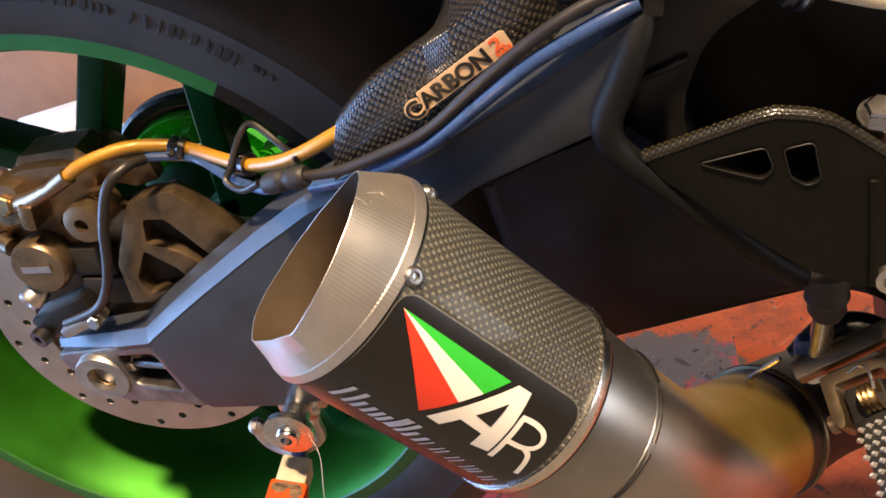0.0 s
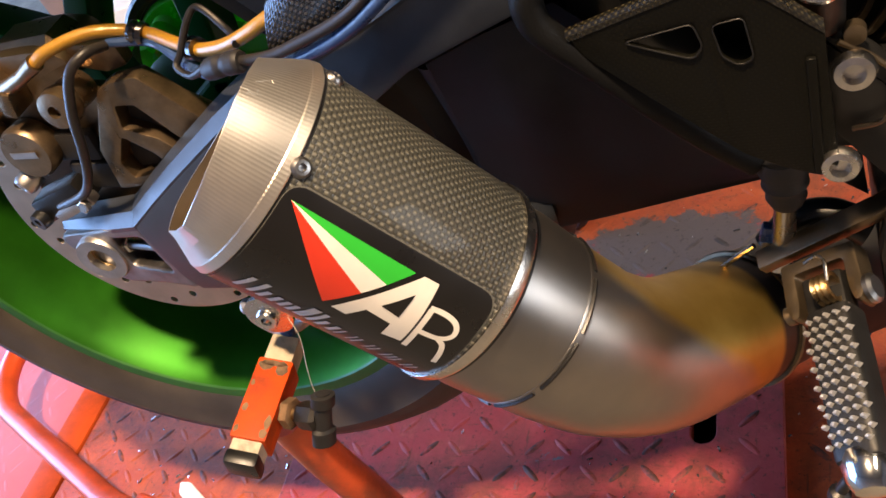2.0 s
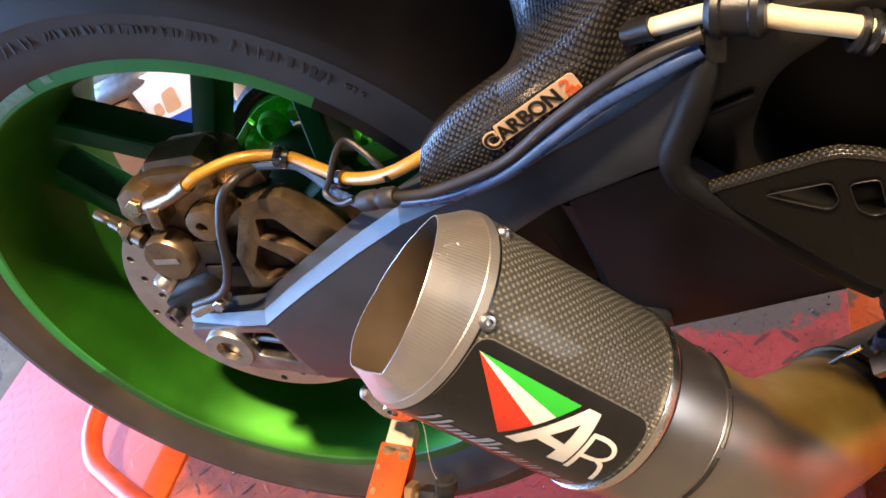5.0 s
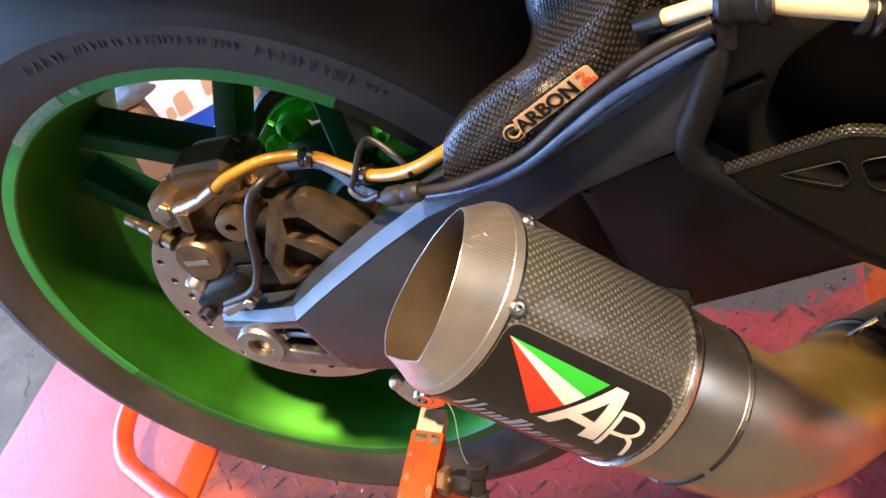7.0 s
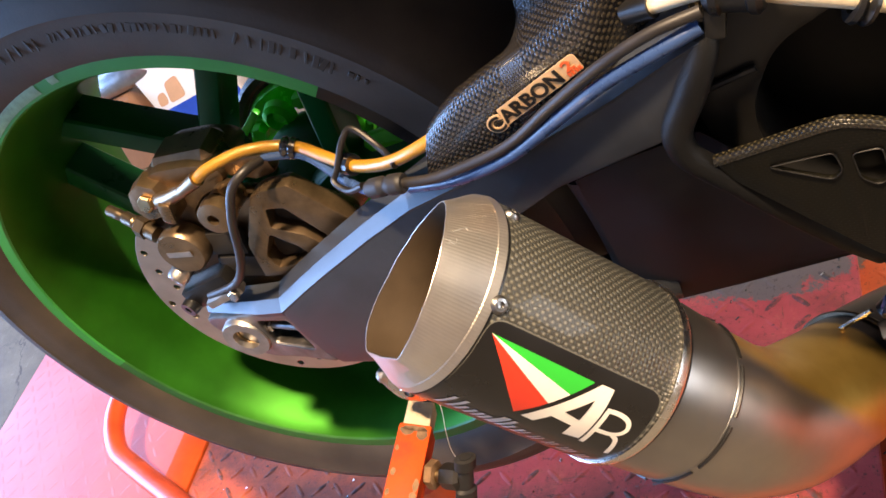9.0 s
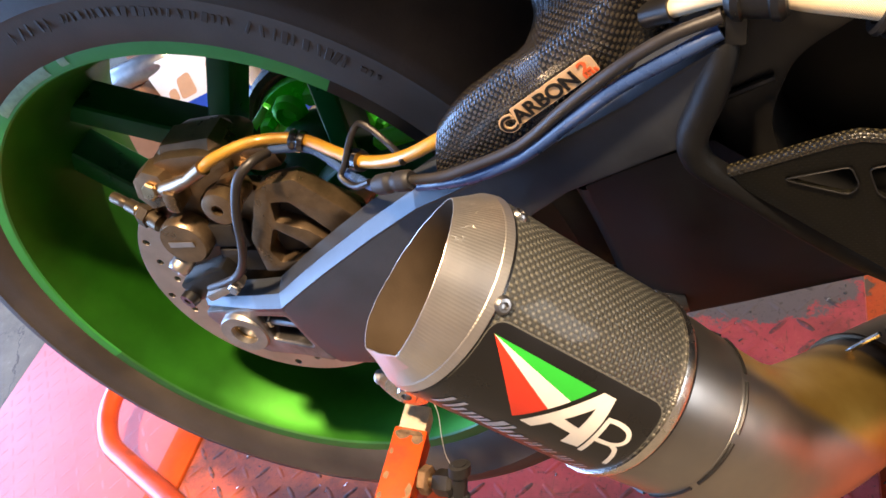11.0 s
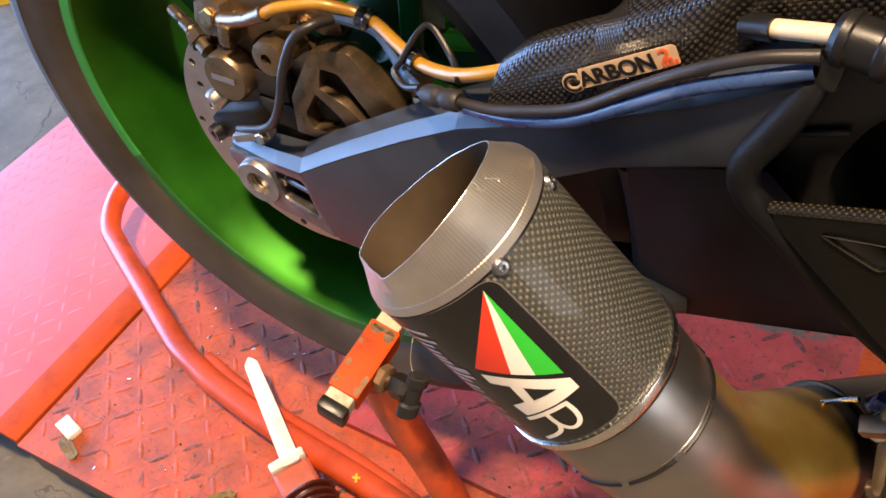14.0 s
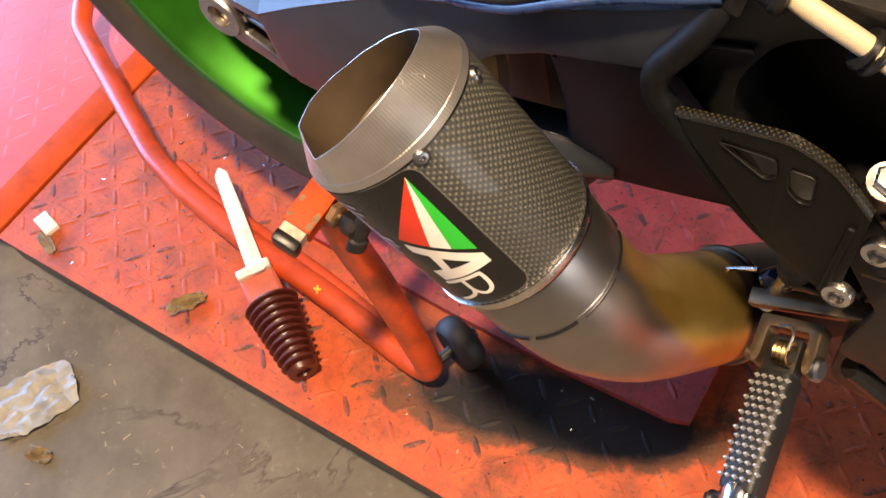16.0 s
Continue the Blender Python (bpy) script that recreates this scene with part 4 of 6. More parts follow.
part("axle", lathe([(0.0103, 0.006), (0.0103, 0.10), (0.0085, 0.10), (0.0085, 0.006)], axis_pose((0.0, -0.134, 0.463), (0, 1, 0)), 28, closed=True), M_GOLD, swingarm)
part("adjuster_bolt", sweep([(0.020, -0.124, 0.468), (0.062, -0.132, 0.466)], 0.0030, 10, 1), M_SCREW, swingarm)
part("adjuster_nut", hex_bolt(axis_pose((0.021, -0.124, 0.468), (1, -0.15, 0)), 0.0062, 0.006), M_STEEL, swingarm)
# stand bobbin with its bolt
bob = axis_pose((0.136, -0.140, 0.429), (0, -1, 0))
bobbin = part("stand_bobbin", lathe([(0.006, 0.0), (0.014, 0.0), (0.014, 0.004), (0.009, 0.006), (0.009, 0.020), (0.016, 0.022), (0.0165, 0.027), (0.006, 0.028)], bob, 28, closed=True), M_STEEL, swingarm, "bright steel stand bobbin")
part("bobbin_bolt", hex_bolt(bob @ pose(0, 0, 0.026), 0.0075, 0.006, socket=True), M_CHROME, bobbin)
part("bobbin_tab", prism(rounded([(-0.014, -0.005), (0.016, -0.012), (0.022, 0.022), (0.004, 0.026), (-0.014, 0.012)], 0.007), 0.005, axis_pose((0.140, -0.139, 0.436), (0, -1, 0), (1, 0, 0)), 0.001), M_ALU, swingarm)

# ---- frame casting ahead of the swingarm, with a thick rounded edge ----
edge = [(0.391, -0.163, 0.655), (0.388, -0.168, 0.644), (0.379, -0.172, 0.628), (0.370, -0.175, 0.614), (0.368, -0.176, 0.605), (0.371, -0.176, 0.594), (0.386, -0.174, 0.573), (0.404, -0.172, 0.548), (0.424, -0.168, 0.520), (0.44, -0.164, 0.50)]
casting = part("frame_casting", sweep(edge, lambda t: 0.0052 + 0.0026 * min(t / 0.2, 1.0) - 0.002 * t, 16, 6), M_CAST, bike, "black frame casting with a thick rounded edge")
web = [(0.394, 0.655), (0.383, 0.63), (0.375, 0.606), (0.378, 0.588), (0.404, 0.552), (0.44, 0.502), (0.60, 0.48), (0.66, 0.50), (0.66, 0.66), (0.41, 0.660)]
part("frame_web", prism(web, 0.05, Matrix(((1, 0, 0, 0), (0, 0, 1, -0.158), (0, 1, 0, 0), (0, 0, 0, 1))), 0.003, holes=[rounded([(0.414, 0.630), (0.399, 0.600), (0.402, 0.568), (0.432, 0.528), (0.50, 0.520), (0.52, 0.64), (0.46, 0.652)], 0.012)]), M_FRAME, casting)
# added plate that keeps the view through the web opening dark
part("web_dark_backing", prism([(0.300, 0.500), (0.56, 0.500), (0.56, 0.675), (0.330, 0.655)], 0.012, Matrix(((1, 0, 0, 0), (0, 0, 1, -0.106), (0, 1, 0, 0), (0, 0, 0, 1)))), M_FRAME, casting)
part("frame_rib", sweep([(0.383, -0.160, 0.618), (0.405, -0.160, 0.6235)], 0.0018, 8, 1), M_FRAME, casting)
# engine stand-in, largely hidden, sized to keep the far lamp off the panel
part("engine_stand_in", box((0.50, 0.26, 0.56), pose(0.87, 0.06, 0.47), 0.03), M_FRAME, bike)
# lower engine and belly, dark behind the foot peg
belly = [(0.49, 0.36), (0.487, 0.43), (0.488, 0.47), (0.50, 0.50), (0.535, 0.49), (0.80, 0.49), (0.80, 0.36), (0.62, 0.335)]
part("belly_casting", prism(rounded(belly, 0.012), 0.09, Matrix(((1, 0, 0, 0), (0, 0, 1, -0.155), (0, 1, 0, 0), (0, 0, 0, 1))), 0.004), M_FRAME, bike)
part("belly_rib", prism(rounded([(0.500, 0.424), (0.520, 0.4315), (0.54, 0.4305), (0.62, 0.425), (0.62, 0.419)], 0.003), 0.012, Matrix(((1, 0, 0, 0), (0, 0, 1, -0.167), (0, 1, 0, 0), (0, 0, 0, 1))), 0.001), M_BRONZE, bike)
part("belly_strut", sweep([(0.497, -0.17, 0.415), (0.56, -0.168, 0.375), (0.66, -0.165, 0.345)], 0.006, 10, 4, flat=1.6), M_FRAME, bike)

# unseen tail unit and seat, added above the wheel to block the ceiling lamp
tail_rows = []
for x, zb, zt, hw in ((-0.32, 0.965, 1.02, 0.06), (-0.24, 0.925, 1.025, 0.11), (-0.10, 0.885, 1.02, 0.155), (0.10, 0.850, 0.99, 0.185), (0.32, 0.835, 0.955, 0.190), (0.62, 0.835, 0.96, 0.190)):
    tail_rows.append([(x, -hw * 0.75, zb), (x, -hw, zb + 0.02), (x, -hw * 0.95, zt - 0.025), (x, -hw * 0.6, zt), (x, hw * 0.6, zt), (x, hw * 0.95, zt - 0.025), (x, hw, zb + 0.02), (x, hw * 0.75, zb), (x, -hw * 0.75, zb)])
part("unseen_tail", loft(tail_rows), M_PLASTIC, bike)
part("main_frame", loft([[(x, -w, zb), (x, -w - 0.01, (zb + zt) / 2), (x, -w * 0.8, zt), (x, w * 0.8, zt), (x, w + 0.01, (zb + zt) / 2), (x, w, zb), (x, -w, zb)] for x, zb, zt, w in ((0.46, 0.70, 0.84, 0.10), (0.60, 0.62, 0.88, 0.13), (0.80, 0.50, 0.95, 0.17), (1.05, 0.45, 1.0, 0.18))]), M_FRAME, bike)

# ---- exhaust ----
MC, MU = Vector((0.3328, -0.2158, 0.4628)), Vector((0.47334, 0.14717, -0.8685)).normalized()
MV1 = MU.cross(Vector((0, 1, 0))).normalized()
MV2 = MU.cross(MV1)
MUF = Matrix.Translation(MC) @ Matrix((MV1, MV2, MU)).transposed().to_4x4()
MR = 0.0481


def on_muffler(s, degrees, r=MR):
    a = radians(degrees)
    return MUF @ Vector((r * math.cos(a), r * math.sin(a), s))


muffler = part("muffler", lathe([(0.0, -0.058), (0.044, -0.058), (0.0455, -0.155), (MR - 0.0004, -0.155), (MR, -0.153), (MR, -0.049), (MR - 0.0005, -0.0475), (0.030, -0.0475)], MUF, 96), M_CARBON, bike, "short round muffler with a woven carbon sleeve")


MOUTH = [(-187, -0.1700, 0.0432), (-150, -0.1680, 0.0380), (-120, -0.1680, 0.0362), (-90, -0.1698, 0.0352), (-68, -0.1725, 0.0354), (-50, -0.1754, 0.0370), (-38, -0.1775, 0.0378), (-22, -0.1798, 0.0384), (-5, -0.1820, 0.0398), (15, -0.1832, 0.0416), (35, -0.1822, 0.0418), (55, -0.1802, 0.0424), (75, -0.1776, 0.0436), (88, -0.1755, 0.0446), (120, -0.1722, 0.0456), (152, -0.1700, 0.0448), (173, -0.1700, 0.0432)]


def rim_at(deg):
    """Radius and height of the cap's slashed mouth; the underside is cut flat."""
    d = (deg + 187) % 360 - 187
    for (a0, s0, r0), (a1, s1, r1) in zip(MOUTH, MOUTH[1:]):
        if a0 <= d <= a1:
            f = (d - a0) / (a1 - a0)
            s, r = s0 + (s1 - s0) * f, r0 + (r1 - r0) * f
    if 88 <= deg <= 152:
        r = r * math.cos(radians(32)) / math.cos(radians(deg - 120))
    return r, s


cap_rows = []
for k in range(97):
    deg = 360 * k / 96 - 90
    d = (deg + 360) % 360
    r, s = rim_at(d)
    cap_rows.append([on_muffler(-0.1548, d, MR - 0.0012), on_muffler(-0.1549, d, MR + 0.0002), on_muffler(-0.1553, d, MR + 0.0005), on_muffler(-0.1592, d, MR - 0.0006), on_muffler(-0.1598, d, MR - 0.0010), on_muffler((s - 0.1598) / 2, d, (r + MR) / 2 - 0.0002), on_muffler(s + 0.0002, d, r), on_muffler(s, d, r - 0.0002), on_muffler(s + 0.0001, d, r - 0.0006)])
cap_bm = loft(cap_rows)
uvl = cap_bm.loops.layers.uv.verify()
for f in cap_bm.faces:
    for lo in f.loops:
        lo[uvl].uv = (lo[uvl].uv.y, lo[uvl].uv.x)
bmesh.ops.remove_doubles(cap_bm, verts=cap_bm.verts, dist=1e-6)
cap = part("end_cap", cap_bm, M_CAP, muffler, "machined aluminium end cap with a slashed mouth")
cap.data.set_sharp_from_angle(angle=radians(11))
inner_rows = []
for k in range(73):
    d = (360 * k / 72 - 90) % 360
    r, s = rim_at(d)
    inner_rows.append([on_muffler(s + 0.0001, d, r - 0.0006), on_muffler(s * 0.4 - 0.146 * 0.6, d, min(r - 0.0008, 0.0418)), on_muffler(-0.1420, d, 0.0385), on_muffler(-0.1380, d, 0.0335), on_muffler(-0.110, d, 0.0325), on_muffler(-0.070, d, 0.0315)])
part("cap_inside", loft(inner_rows), M_CAP_IN, cap, "tarnished inside of the mouth")
part("baffle", lathe([(0.033, -0.0705), (0.014, -0.0705), (0.014, -0.05)], MUF, 32), M_FRAME, cap)
# scratched electro-pencil mark, as bars
MARKS = ((-0.1815, 8.4, 5, 0.0017), (-0.1800, 10.2, 80, 0.0015), (-0.1785, 9.6, 0, 0.0017), (-0.1770, 8.0, 85, 0.0015), (-0.1750, 8.6, 5, 0.0017), (-0.1752, -2.2, 35, 0.0042), (-0.1735, -4.0, 35, 0.0032), (-0.1718, -1.5, -40, 0.0024), (-0.1690, 0.8, 10, 0.0011), (-0.1680, 2.0, 60, 0.0011))
for s, d, turn, half in MARKS:
    away = (on_muffler(0, d, 1.0) - on_muffler(0, d, 0.0)).normalized()
    rim_r, rim_s = rim_at(d)
    share = (s + 0.1598) / (rim_s + 0.1598)
    up = (away * 0.0230 - MU * 0.0058).normalized()
    around = MU.cross(away).normalized()
    seat = Matrix.Translation(on_muffler(s, d, 0.0472 + (rim_r - 0.0472) * share)) @ Matrix((around, up.cross(around), up)).transposed().to_4x4()
    part("scratch_mark", prism([(-0.00016, -half), (0.00016, -half), (0.00016, half), (-0.00016, half)], 0.00014, seat @ pose(0, 0, 0, 0, 0, turn)), M_TOOTH, cap, smooth=False)
# bands at both ends of the sleeve
part("rear_bead", lathe([(MR - 0.001, -0.1548), (MR + 0.0001, -0.1548), (MR + 0.0001, -0.1538), (MR - 0.001, -0.1538)], MUF, 96, closed=True), M_PLASTIC, muffler)
part("front_ring", lathe([(MR - 0.001, -0.0510), (MR + 0.0012, -0.0510), (MR + 0.0014, -0.0470), (MR + 0.0004, -0.0448), (MR - 0.002, -0.0448)], MUF, 96, closed=True), M_STEEL, muffler, "bright ring at the sleeve's front")
part("front_seal", lathe([(MR - 0.003, -0.0448), (MR - 0.0007, -0.0446), (MR - 0.0010, -0.0425), (MR - 0.004, -0.0425)], MUF, 96, closed=True), M_PLASTIC, muffler)


def dome_screw(s, deg):
    m = Matrix.Translation(on_muffler(s, deg, MR - 0.0002)) @ axis_pose((0, 0, 0), on_muffler(s, deg, 2 * MR) - on_muffler(s, deg, MR), MU)
    return part("screw", lathe([(0.0, 0.0), (0.0042, 0.0), (0.0040, 0.0010), (0.0029, 0.0021), (0.0016, 0.0023), (0.0014, 0.0009), (0.0, 0.0008)], m, 24), M_SCREW, muffler, "domed steel screw")


for s, deg in ((-0.1527, 32.2), (-0.150, -27.5), (-0.150, -92), (-0.151, 150)):
    dome_screw(s, deg)


def on_sleeve(outline, lift, material, name, parent, label="", step=3.0):
    """A film laid on the sleeve: the outline is in (height, degrees)."""
    b = bmesh.new()
    b.faces.new([b.verts.new((s, a, 0)) for s, a in outline])
    lo, hi = min(a for _, a in outline), max(a for _, a in outline)
    a = lo + step
    while a < hi:
        bmesh.ops.bisect_plane(b, geom=b.verts[:] + b.edges[:] + b.faces[:], plane_co=(0, a, 0), plane_no=(0, 1, 0))
        a += step
    bmesh.ops.triangulate(b, faces=b.faces[:])
    for v in b.verts:
        v.co = on_muffler(v.co.x, v.co.y, MR + lift)
    bmesh.ops.recalc_face_normals(b, faces=b.faces)
    mid = sum((f.calc_center_median() for f in b.faces), Vector()) / len(b.faces)
    away = mid - (MC + MU * (mid - MC).dot(MU))
    if sum(f.normal.dot(away) for f in b.faces) < 0:
        bmesh.ops.reverse_faces(b, faces=b.faces[:])
    return part(name, b, material, parent, label)


K = 0.00084  # metres of arc per degree
film = [(s, a / K) for s, a in rounded([(-0.1536, 38.6 * K), (-0.0540, 39.4 * K), (-0.0518, 105 * K), (-0.0528, 128 * K), (-0.1536, 128 * K)], 0.0085, 6)]
label = on_sleeve(film, 0.0003, M_BLACKVINYL, "logo_label", muffler, "black film label with a red, white and green triangle")
edge_film = [(s, a / K) for s, a in rounded([(-0.1540, 37.9 * K), (-0.0533, 38.7 * K), (-0.0511, 105 * K), (-0.0521, 128.5 * K), (-0.1540, 128.5 * K)], 0.0090, 6)]
on_sleeve(edge_film, 0.00015, M_FILMEDGE, "label_edge", muffler, "clear edge of the film label")
T, L, R = Vector((-0.1504, 46.1)), Vector((-0.1155, 84.3)), Vector((-0.0921, 48.0))
for f0, f1, mat, nm in ((0.0, 0.41, M_RED, "red_wedge"), (0.41, 0.68, M_WHITE, "white_wedge"), (0.68, 1.0, M_GREENPRINT, "green_wedge")):
    on_sleeve([tuple(T), tuple(L.lerp(R, f1)), tuple(L.lerp(R, f0))], 0.0006, mat, nm, label)
on_sleeve([(-0.1112, 84.8), (-0.1070, 76.8), (-0.1010, 67.0), (-0.0947, 57.2), (-0.0880, 47.5), (-0.0807, 47.5), (-0.0788, 64.0), (-0.0769, 84.8), (-0.0859, 86.4), (-0.0867, 77.6), (-0.0992, 76.5), (-0.1040, 85.3)], 0.0006, M_WHITE, "white_chevron", label)
on_sleeve([(-0.0869, 57.2), (-0.0863, 71.8), (-0.0956, 70.4)], 0.0008, M_BLACKVINYL, "dark_wedge", label)


def ribbon(line, width):
    raw = [Vector((s, a * K)) for s, a in line]
    pts = raw[:1]
    for i in range(1, len(raw) - 2):
        a, b, c, d = raw[i - 1:i + 3]
        pts += [b] + [(2 * b + (c - a) * t + (2 * a - 5 * b + 4 * c - d) * t * t + (3 * b - a - 3 * c + d) * t ** 3) / 2 for t in (0.25, 0.5, 0.75)]
    pts += raw[-2:]
    left, right = [], []
    for i, p in enumerate(pts):
        d = (pts[min(i + 1, len(pts) - 1)] - pts[max(i - 1, 0)]).normalized()
        nrm = Vector((-d.y, d.x)) * width / 2
        left.append(p + nrm)
        right.append(p - nrm)
    return [(p.x, p.y / K) for p in left + right[::-1]]


on_sleeve(ribbon([(-0.0742, 86.6), (-0.0749, 80.0), (-0.0758, 72.0), (-0.0768, 60.0)], 0.0026), 0.0006, M_WHITE, "white_stem", label, step=2.0)
on_sleeve(ribbon([(-0.0779, 59.6), (-0.0740, 59.0), (-0.0695, 59.0), (-0.0650, 60.2), (-0.0622, 62.9), (-0.0612, 66.6), (-0.0626, 70.0), (-0.0660, 72.4), (-0.0700, 73.2), (-0.0755, 73.6)], 0.0024), 0.00065, M_WHITE, "white_hook", label, step=2.0)
on_sleeve(ribbon([(-0.0655, 72.6), (-0.0622, 74.4), (-0.0602, 78.0), (-0.0588, 82.5), (-0.0574, 88.2)], 0.0024), 0.0007, M_WHITE, "white_stroke", label, step=2.0)
# the line of brand lettering as plain slanted bars: six heavy, six light
x = -0.1468
for k in range(12):
    heavy = k < 6
    w = (0.0098, 0.0086, 0.0074, 0.0054, 0.0040, 0.0090)[k] if heavy else (0.0078, 0.0082, 0.0082, 0.0022, 0.0080, 0.0090)[k - 6]
    tall = 14.5 if k in (0, 3, 4) else 9.0
    wide = 0.0024 if heavy else 0.0009
    strokes = [0.0] if w < 0.0045 else [0.0, w - wide - 0.0012]
    for off in strokes:
        a1 = 106.0 + 0.25 * k
        a0 = a1 - tall
        lean = 0.0022 * tall / 9.0
        on_sleeve([(x + off + lean, a0), (x + off + lean + wide, a0), (x + off + wide, a1), (x + off, a1)], 0.0006, M_SILVERPRINT, "print_bar", label)
    x += w * 1.09

# link pipe: collar, weld bands and the bend towards the engine
collar = part("link_pipe", lathe([(MR - 0.003, -0.0430), (MR - 0.0022, -0.030), (0.0448, -0.0075)], MUF, 72), M_COLLAR, bike, "brushed titanium link pipe with golden heat tint")
weld = part("weld_band", lathe([(0.0440, -0.0085), (0.0449, -0.0078), (0.0451, -0.0055), (0.0449, -0.0032), (0.0440, -0.0025)], MUF, 72), M_COLLAR, collar)
for k in range(9):
    on_line = [on_muffler(-0.0055, 40 * k + q, 0.0451) for q in range(0, 35, 2)]
    part("dark_clip", sweep(on_line, 0.0011, 6, 1), M_PLASTIC, collar, "black gap in the clamp band")
PIPE_LINE = [MC - MU * 0.009, Vector((0.3402, -0.2132, 0.4488)), Vector((0.3540, -0.2055, 0.4240)), Vector((0.3735, -0.1875, 0.3965)), Vector((0.3985, -0.1525, 0.3688)), Vector((0.424, -0.113, 0.3420)), Vector((0.448, -0.072, 0.308)), Vector((0.480, -0.02, 0.260)), Vector((0.52, 0.04, 0.22))]
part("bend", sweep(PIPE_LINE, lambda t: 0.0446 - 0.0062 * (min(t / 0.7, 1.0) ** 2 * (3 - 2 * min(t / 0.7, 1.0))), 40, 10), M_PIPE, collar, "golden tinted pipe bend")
part("pipe_flange", lathe([(0.0375, -0.0016), (0.0412, -0.0016), (0.0418, 0.0), (0.0412, 0.0016), (0.0375, 0.0016)], axis_pose((0.4112, -0.1330, 0.3555), (0.0255, 0.0395, -0.0268)), 48), M_BRONZE, collar, "rolled flange at the end of the bend")
part("spring_lug", sweep([(0.399, -0.131, 0.3900), (0.401, -0.131, 0.3925), (0.414, -0.131, 0.4035), (0.428, -0.132, 0.4150)], 0.0016, 8, 6), M_STEEL, collar, "steel spring hook")

# ---- carbon hugger over the front of the tyre ----
def lerp_table(table, x):
    for (x0, v0), (x1, v1) in zip(table, table[1:]):
        if x <= x1:
            return v0 + (v1 - v0) * max(0.0, (x - x0) / (x1 - x0))
    return table[-1][1]


rows = []
for x in (0.2325, 0.238, 0.250, 0.265, 0.280, 0.290, 0.296, 0.300, 0.304, 0.309, 0.315, 0.325, 0.335, 0.345, 0.355, 0.363, 0.372, 0.383, 0.395, 0.41, 0.43, 0.46, 0.50):
    zb = lerp_table([(0.232, 0.596), (0.28, 0.612), (0.36, 0.643), (0.50, 0.672)], x)
    zk = lerp_table([(0.232, 0.625), (0.25, 0.633), (0.287, 0.649), (0.311, 0.658), (0.341, 0.671), (0.363, 0.683), (0.383, 0.697), (0.42, 0.712), (0.50, 0.725)], x)
    lean = 0.42 if x < 0.26 else 0.0
    up = min(max((x - 0.297) / 0.010, 0.0), 1.0)
    back = min(max((x - 0.345) / 0.02, 0.0), 1.0) * 0.011
    sec = [(-0.1560, zb - 0.003), (-0.1590 + back, zb), (-0.1594 + back, zb * 0.5 + zk * 0.5), (-0.1580 + back * 0.6, zk - 0.006), (-0.1560 + back * 0.2, zk - 0.0012), (-0.1540, zk + 0.0008), (-0.1500, zk + 0.0016)]
    low = [(-0.1430, zk + 0.0006), (-0.1360, zk - 0.004), (-0.1290, zk - 0.012), (-0.1230, zk - 0.022), (-0.1190, zk - 0.032), (-0.1160, zk - 0.044)]
    high = [(-0.1420, zk + 0.0030), (-0.1300, zk + 0.0065), (-0.1210, zk + 0.014), (-0.1150, zk + 0.028), (-0.1080, zk + 0.065), (-0.0900, zk + 0.125)]
    sec += [(a[0] + (b[0] - a[0]) * up, a[1] + (b[1] - a[1]) * up) for a, b in zip(low, high)]
    rows.append([(x + lean * (z - zb) * (0.26 - x) / 0.03 if n < 7 else x + lean * 0.03 * (0.26 - x) / 0.03, y, z) for n, (y, z) in enumerate(sec)])
hugger = part("hugger", loft(rows, 0.0016), M_CARBON_GLOSS, bike, "glossy woven carbon rear hugger with a gold-edged label")
# its label: black lettering with a gold edge, and an orange patch at its end
LAB = Matrix(((0.910, -0.415, 0, 0.2835), (0, 0, -1, -0.1612), (0.415, 0.910, 0, 0.6225), (0, 0, 0, 1)))


def lettering(name, body, size, m, material, parent, offset=0.0, depth=0.0002, shear=0.0):
    cu = bpy.data.curves.new(name, "FONT")
    cu.body, cu.size, cu.offset, cu.extrude, cu.shear = body, size, offset, depth, shear
    tmp = bpy.data.objects.new(name, cu)
    me = bpy.data.meshes.new_from_object(tmp)
    bpy.data.objects.remove(tmp)
    me.transform(m)
    return part(name, me, material, parent, smooth=False)


tag = part("hugger_label", prism(rounded([(0.0066, -0.0010), (0.0490, -0.0010), (0.0490, 0.0090), (0.0092, 0.0090)], 0.0008), 0.0003, LAB), M_GOLDPRINT, hugger, "label with the word CARBON in black on a gold ground")
lettering("gold_edge", "C", 0.0150, LAB @ pose(-0.0016, -0.0012, 0.0002) @ Matrix.Diagonal((0.86, 0.80, 1, 1)), M_GOLDPRINT, tag, 0.0012)
lettering("black_letters", "C", 0.0150, LAB @ pose(-0.0016, -0.0012, 0.0008) @ Matrix.Diagonal((0.86, 0.80, 1, 1)), M_BLACKVINYL, tag, 0.00014)
lettering("black_letters", "ARBON", 0.0112, LAB @ pose(0.0080, 0.0002, 0.0006) @ Matrix.Diagonal((1.02, 0.94, 1, 1)), M_BLACKVINYL, tag, 0.00030, shear=0.0)
part("gold_plate", prism(rounded([(0.0486, -0.0010), (0.0578, -0.0006), (0.0588, 0.0078), (0.0570, 0.0090), (0.0486, 0.0090)], 0.0012), 0.0004, LAB), M_GOLDPRINT, tag)
lettering("orange_numeral", "2", 0.0088, LAB @ pose(0.0500, 0.0026, 0.0006) @ Matrix.Diagonal((1.2, 0.9, 1, 1)), M_ORANGEPRINT, tag, 0.00025)
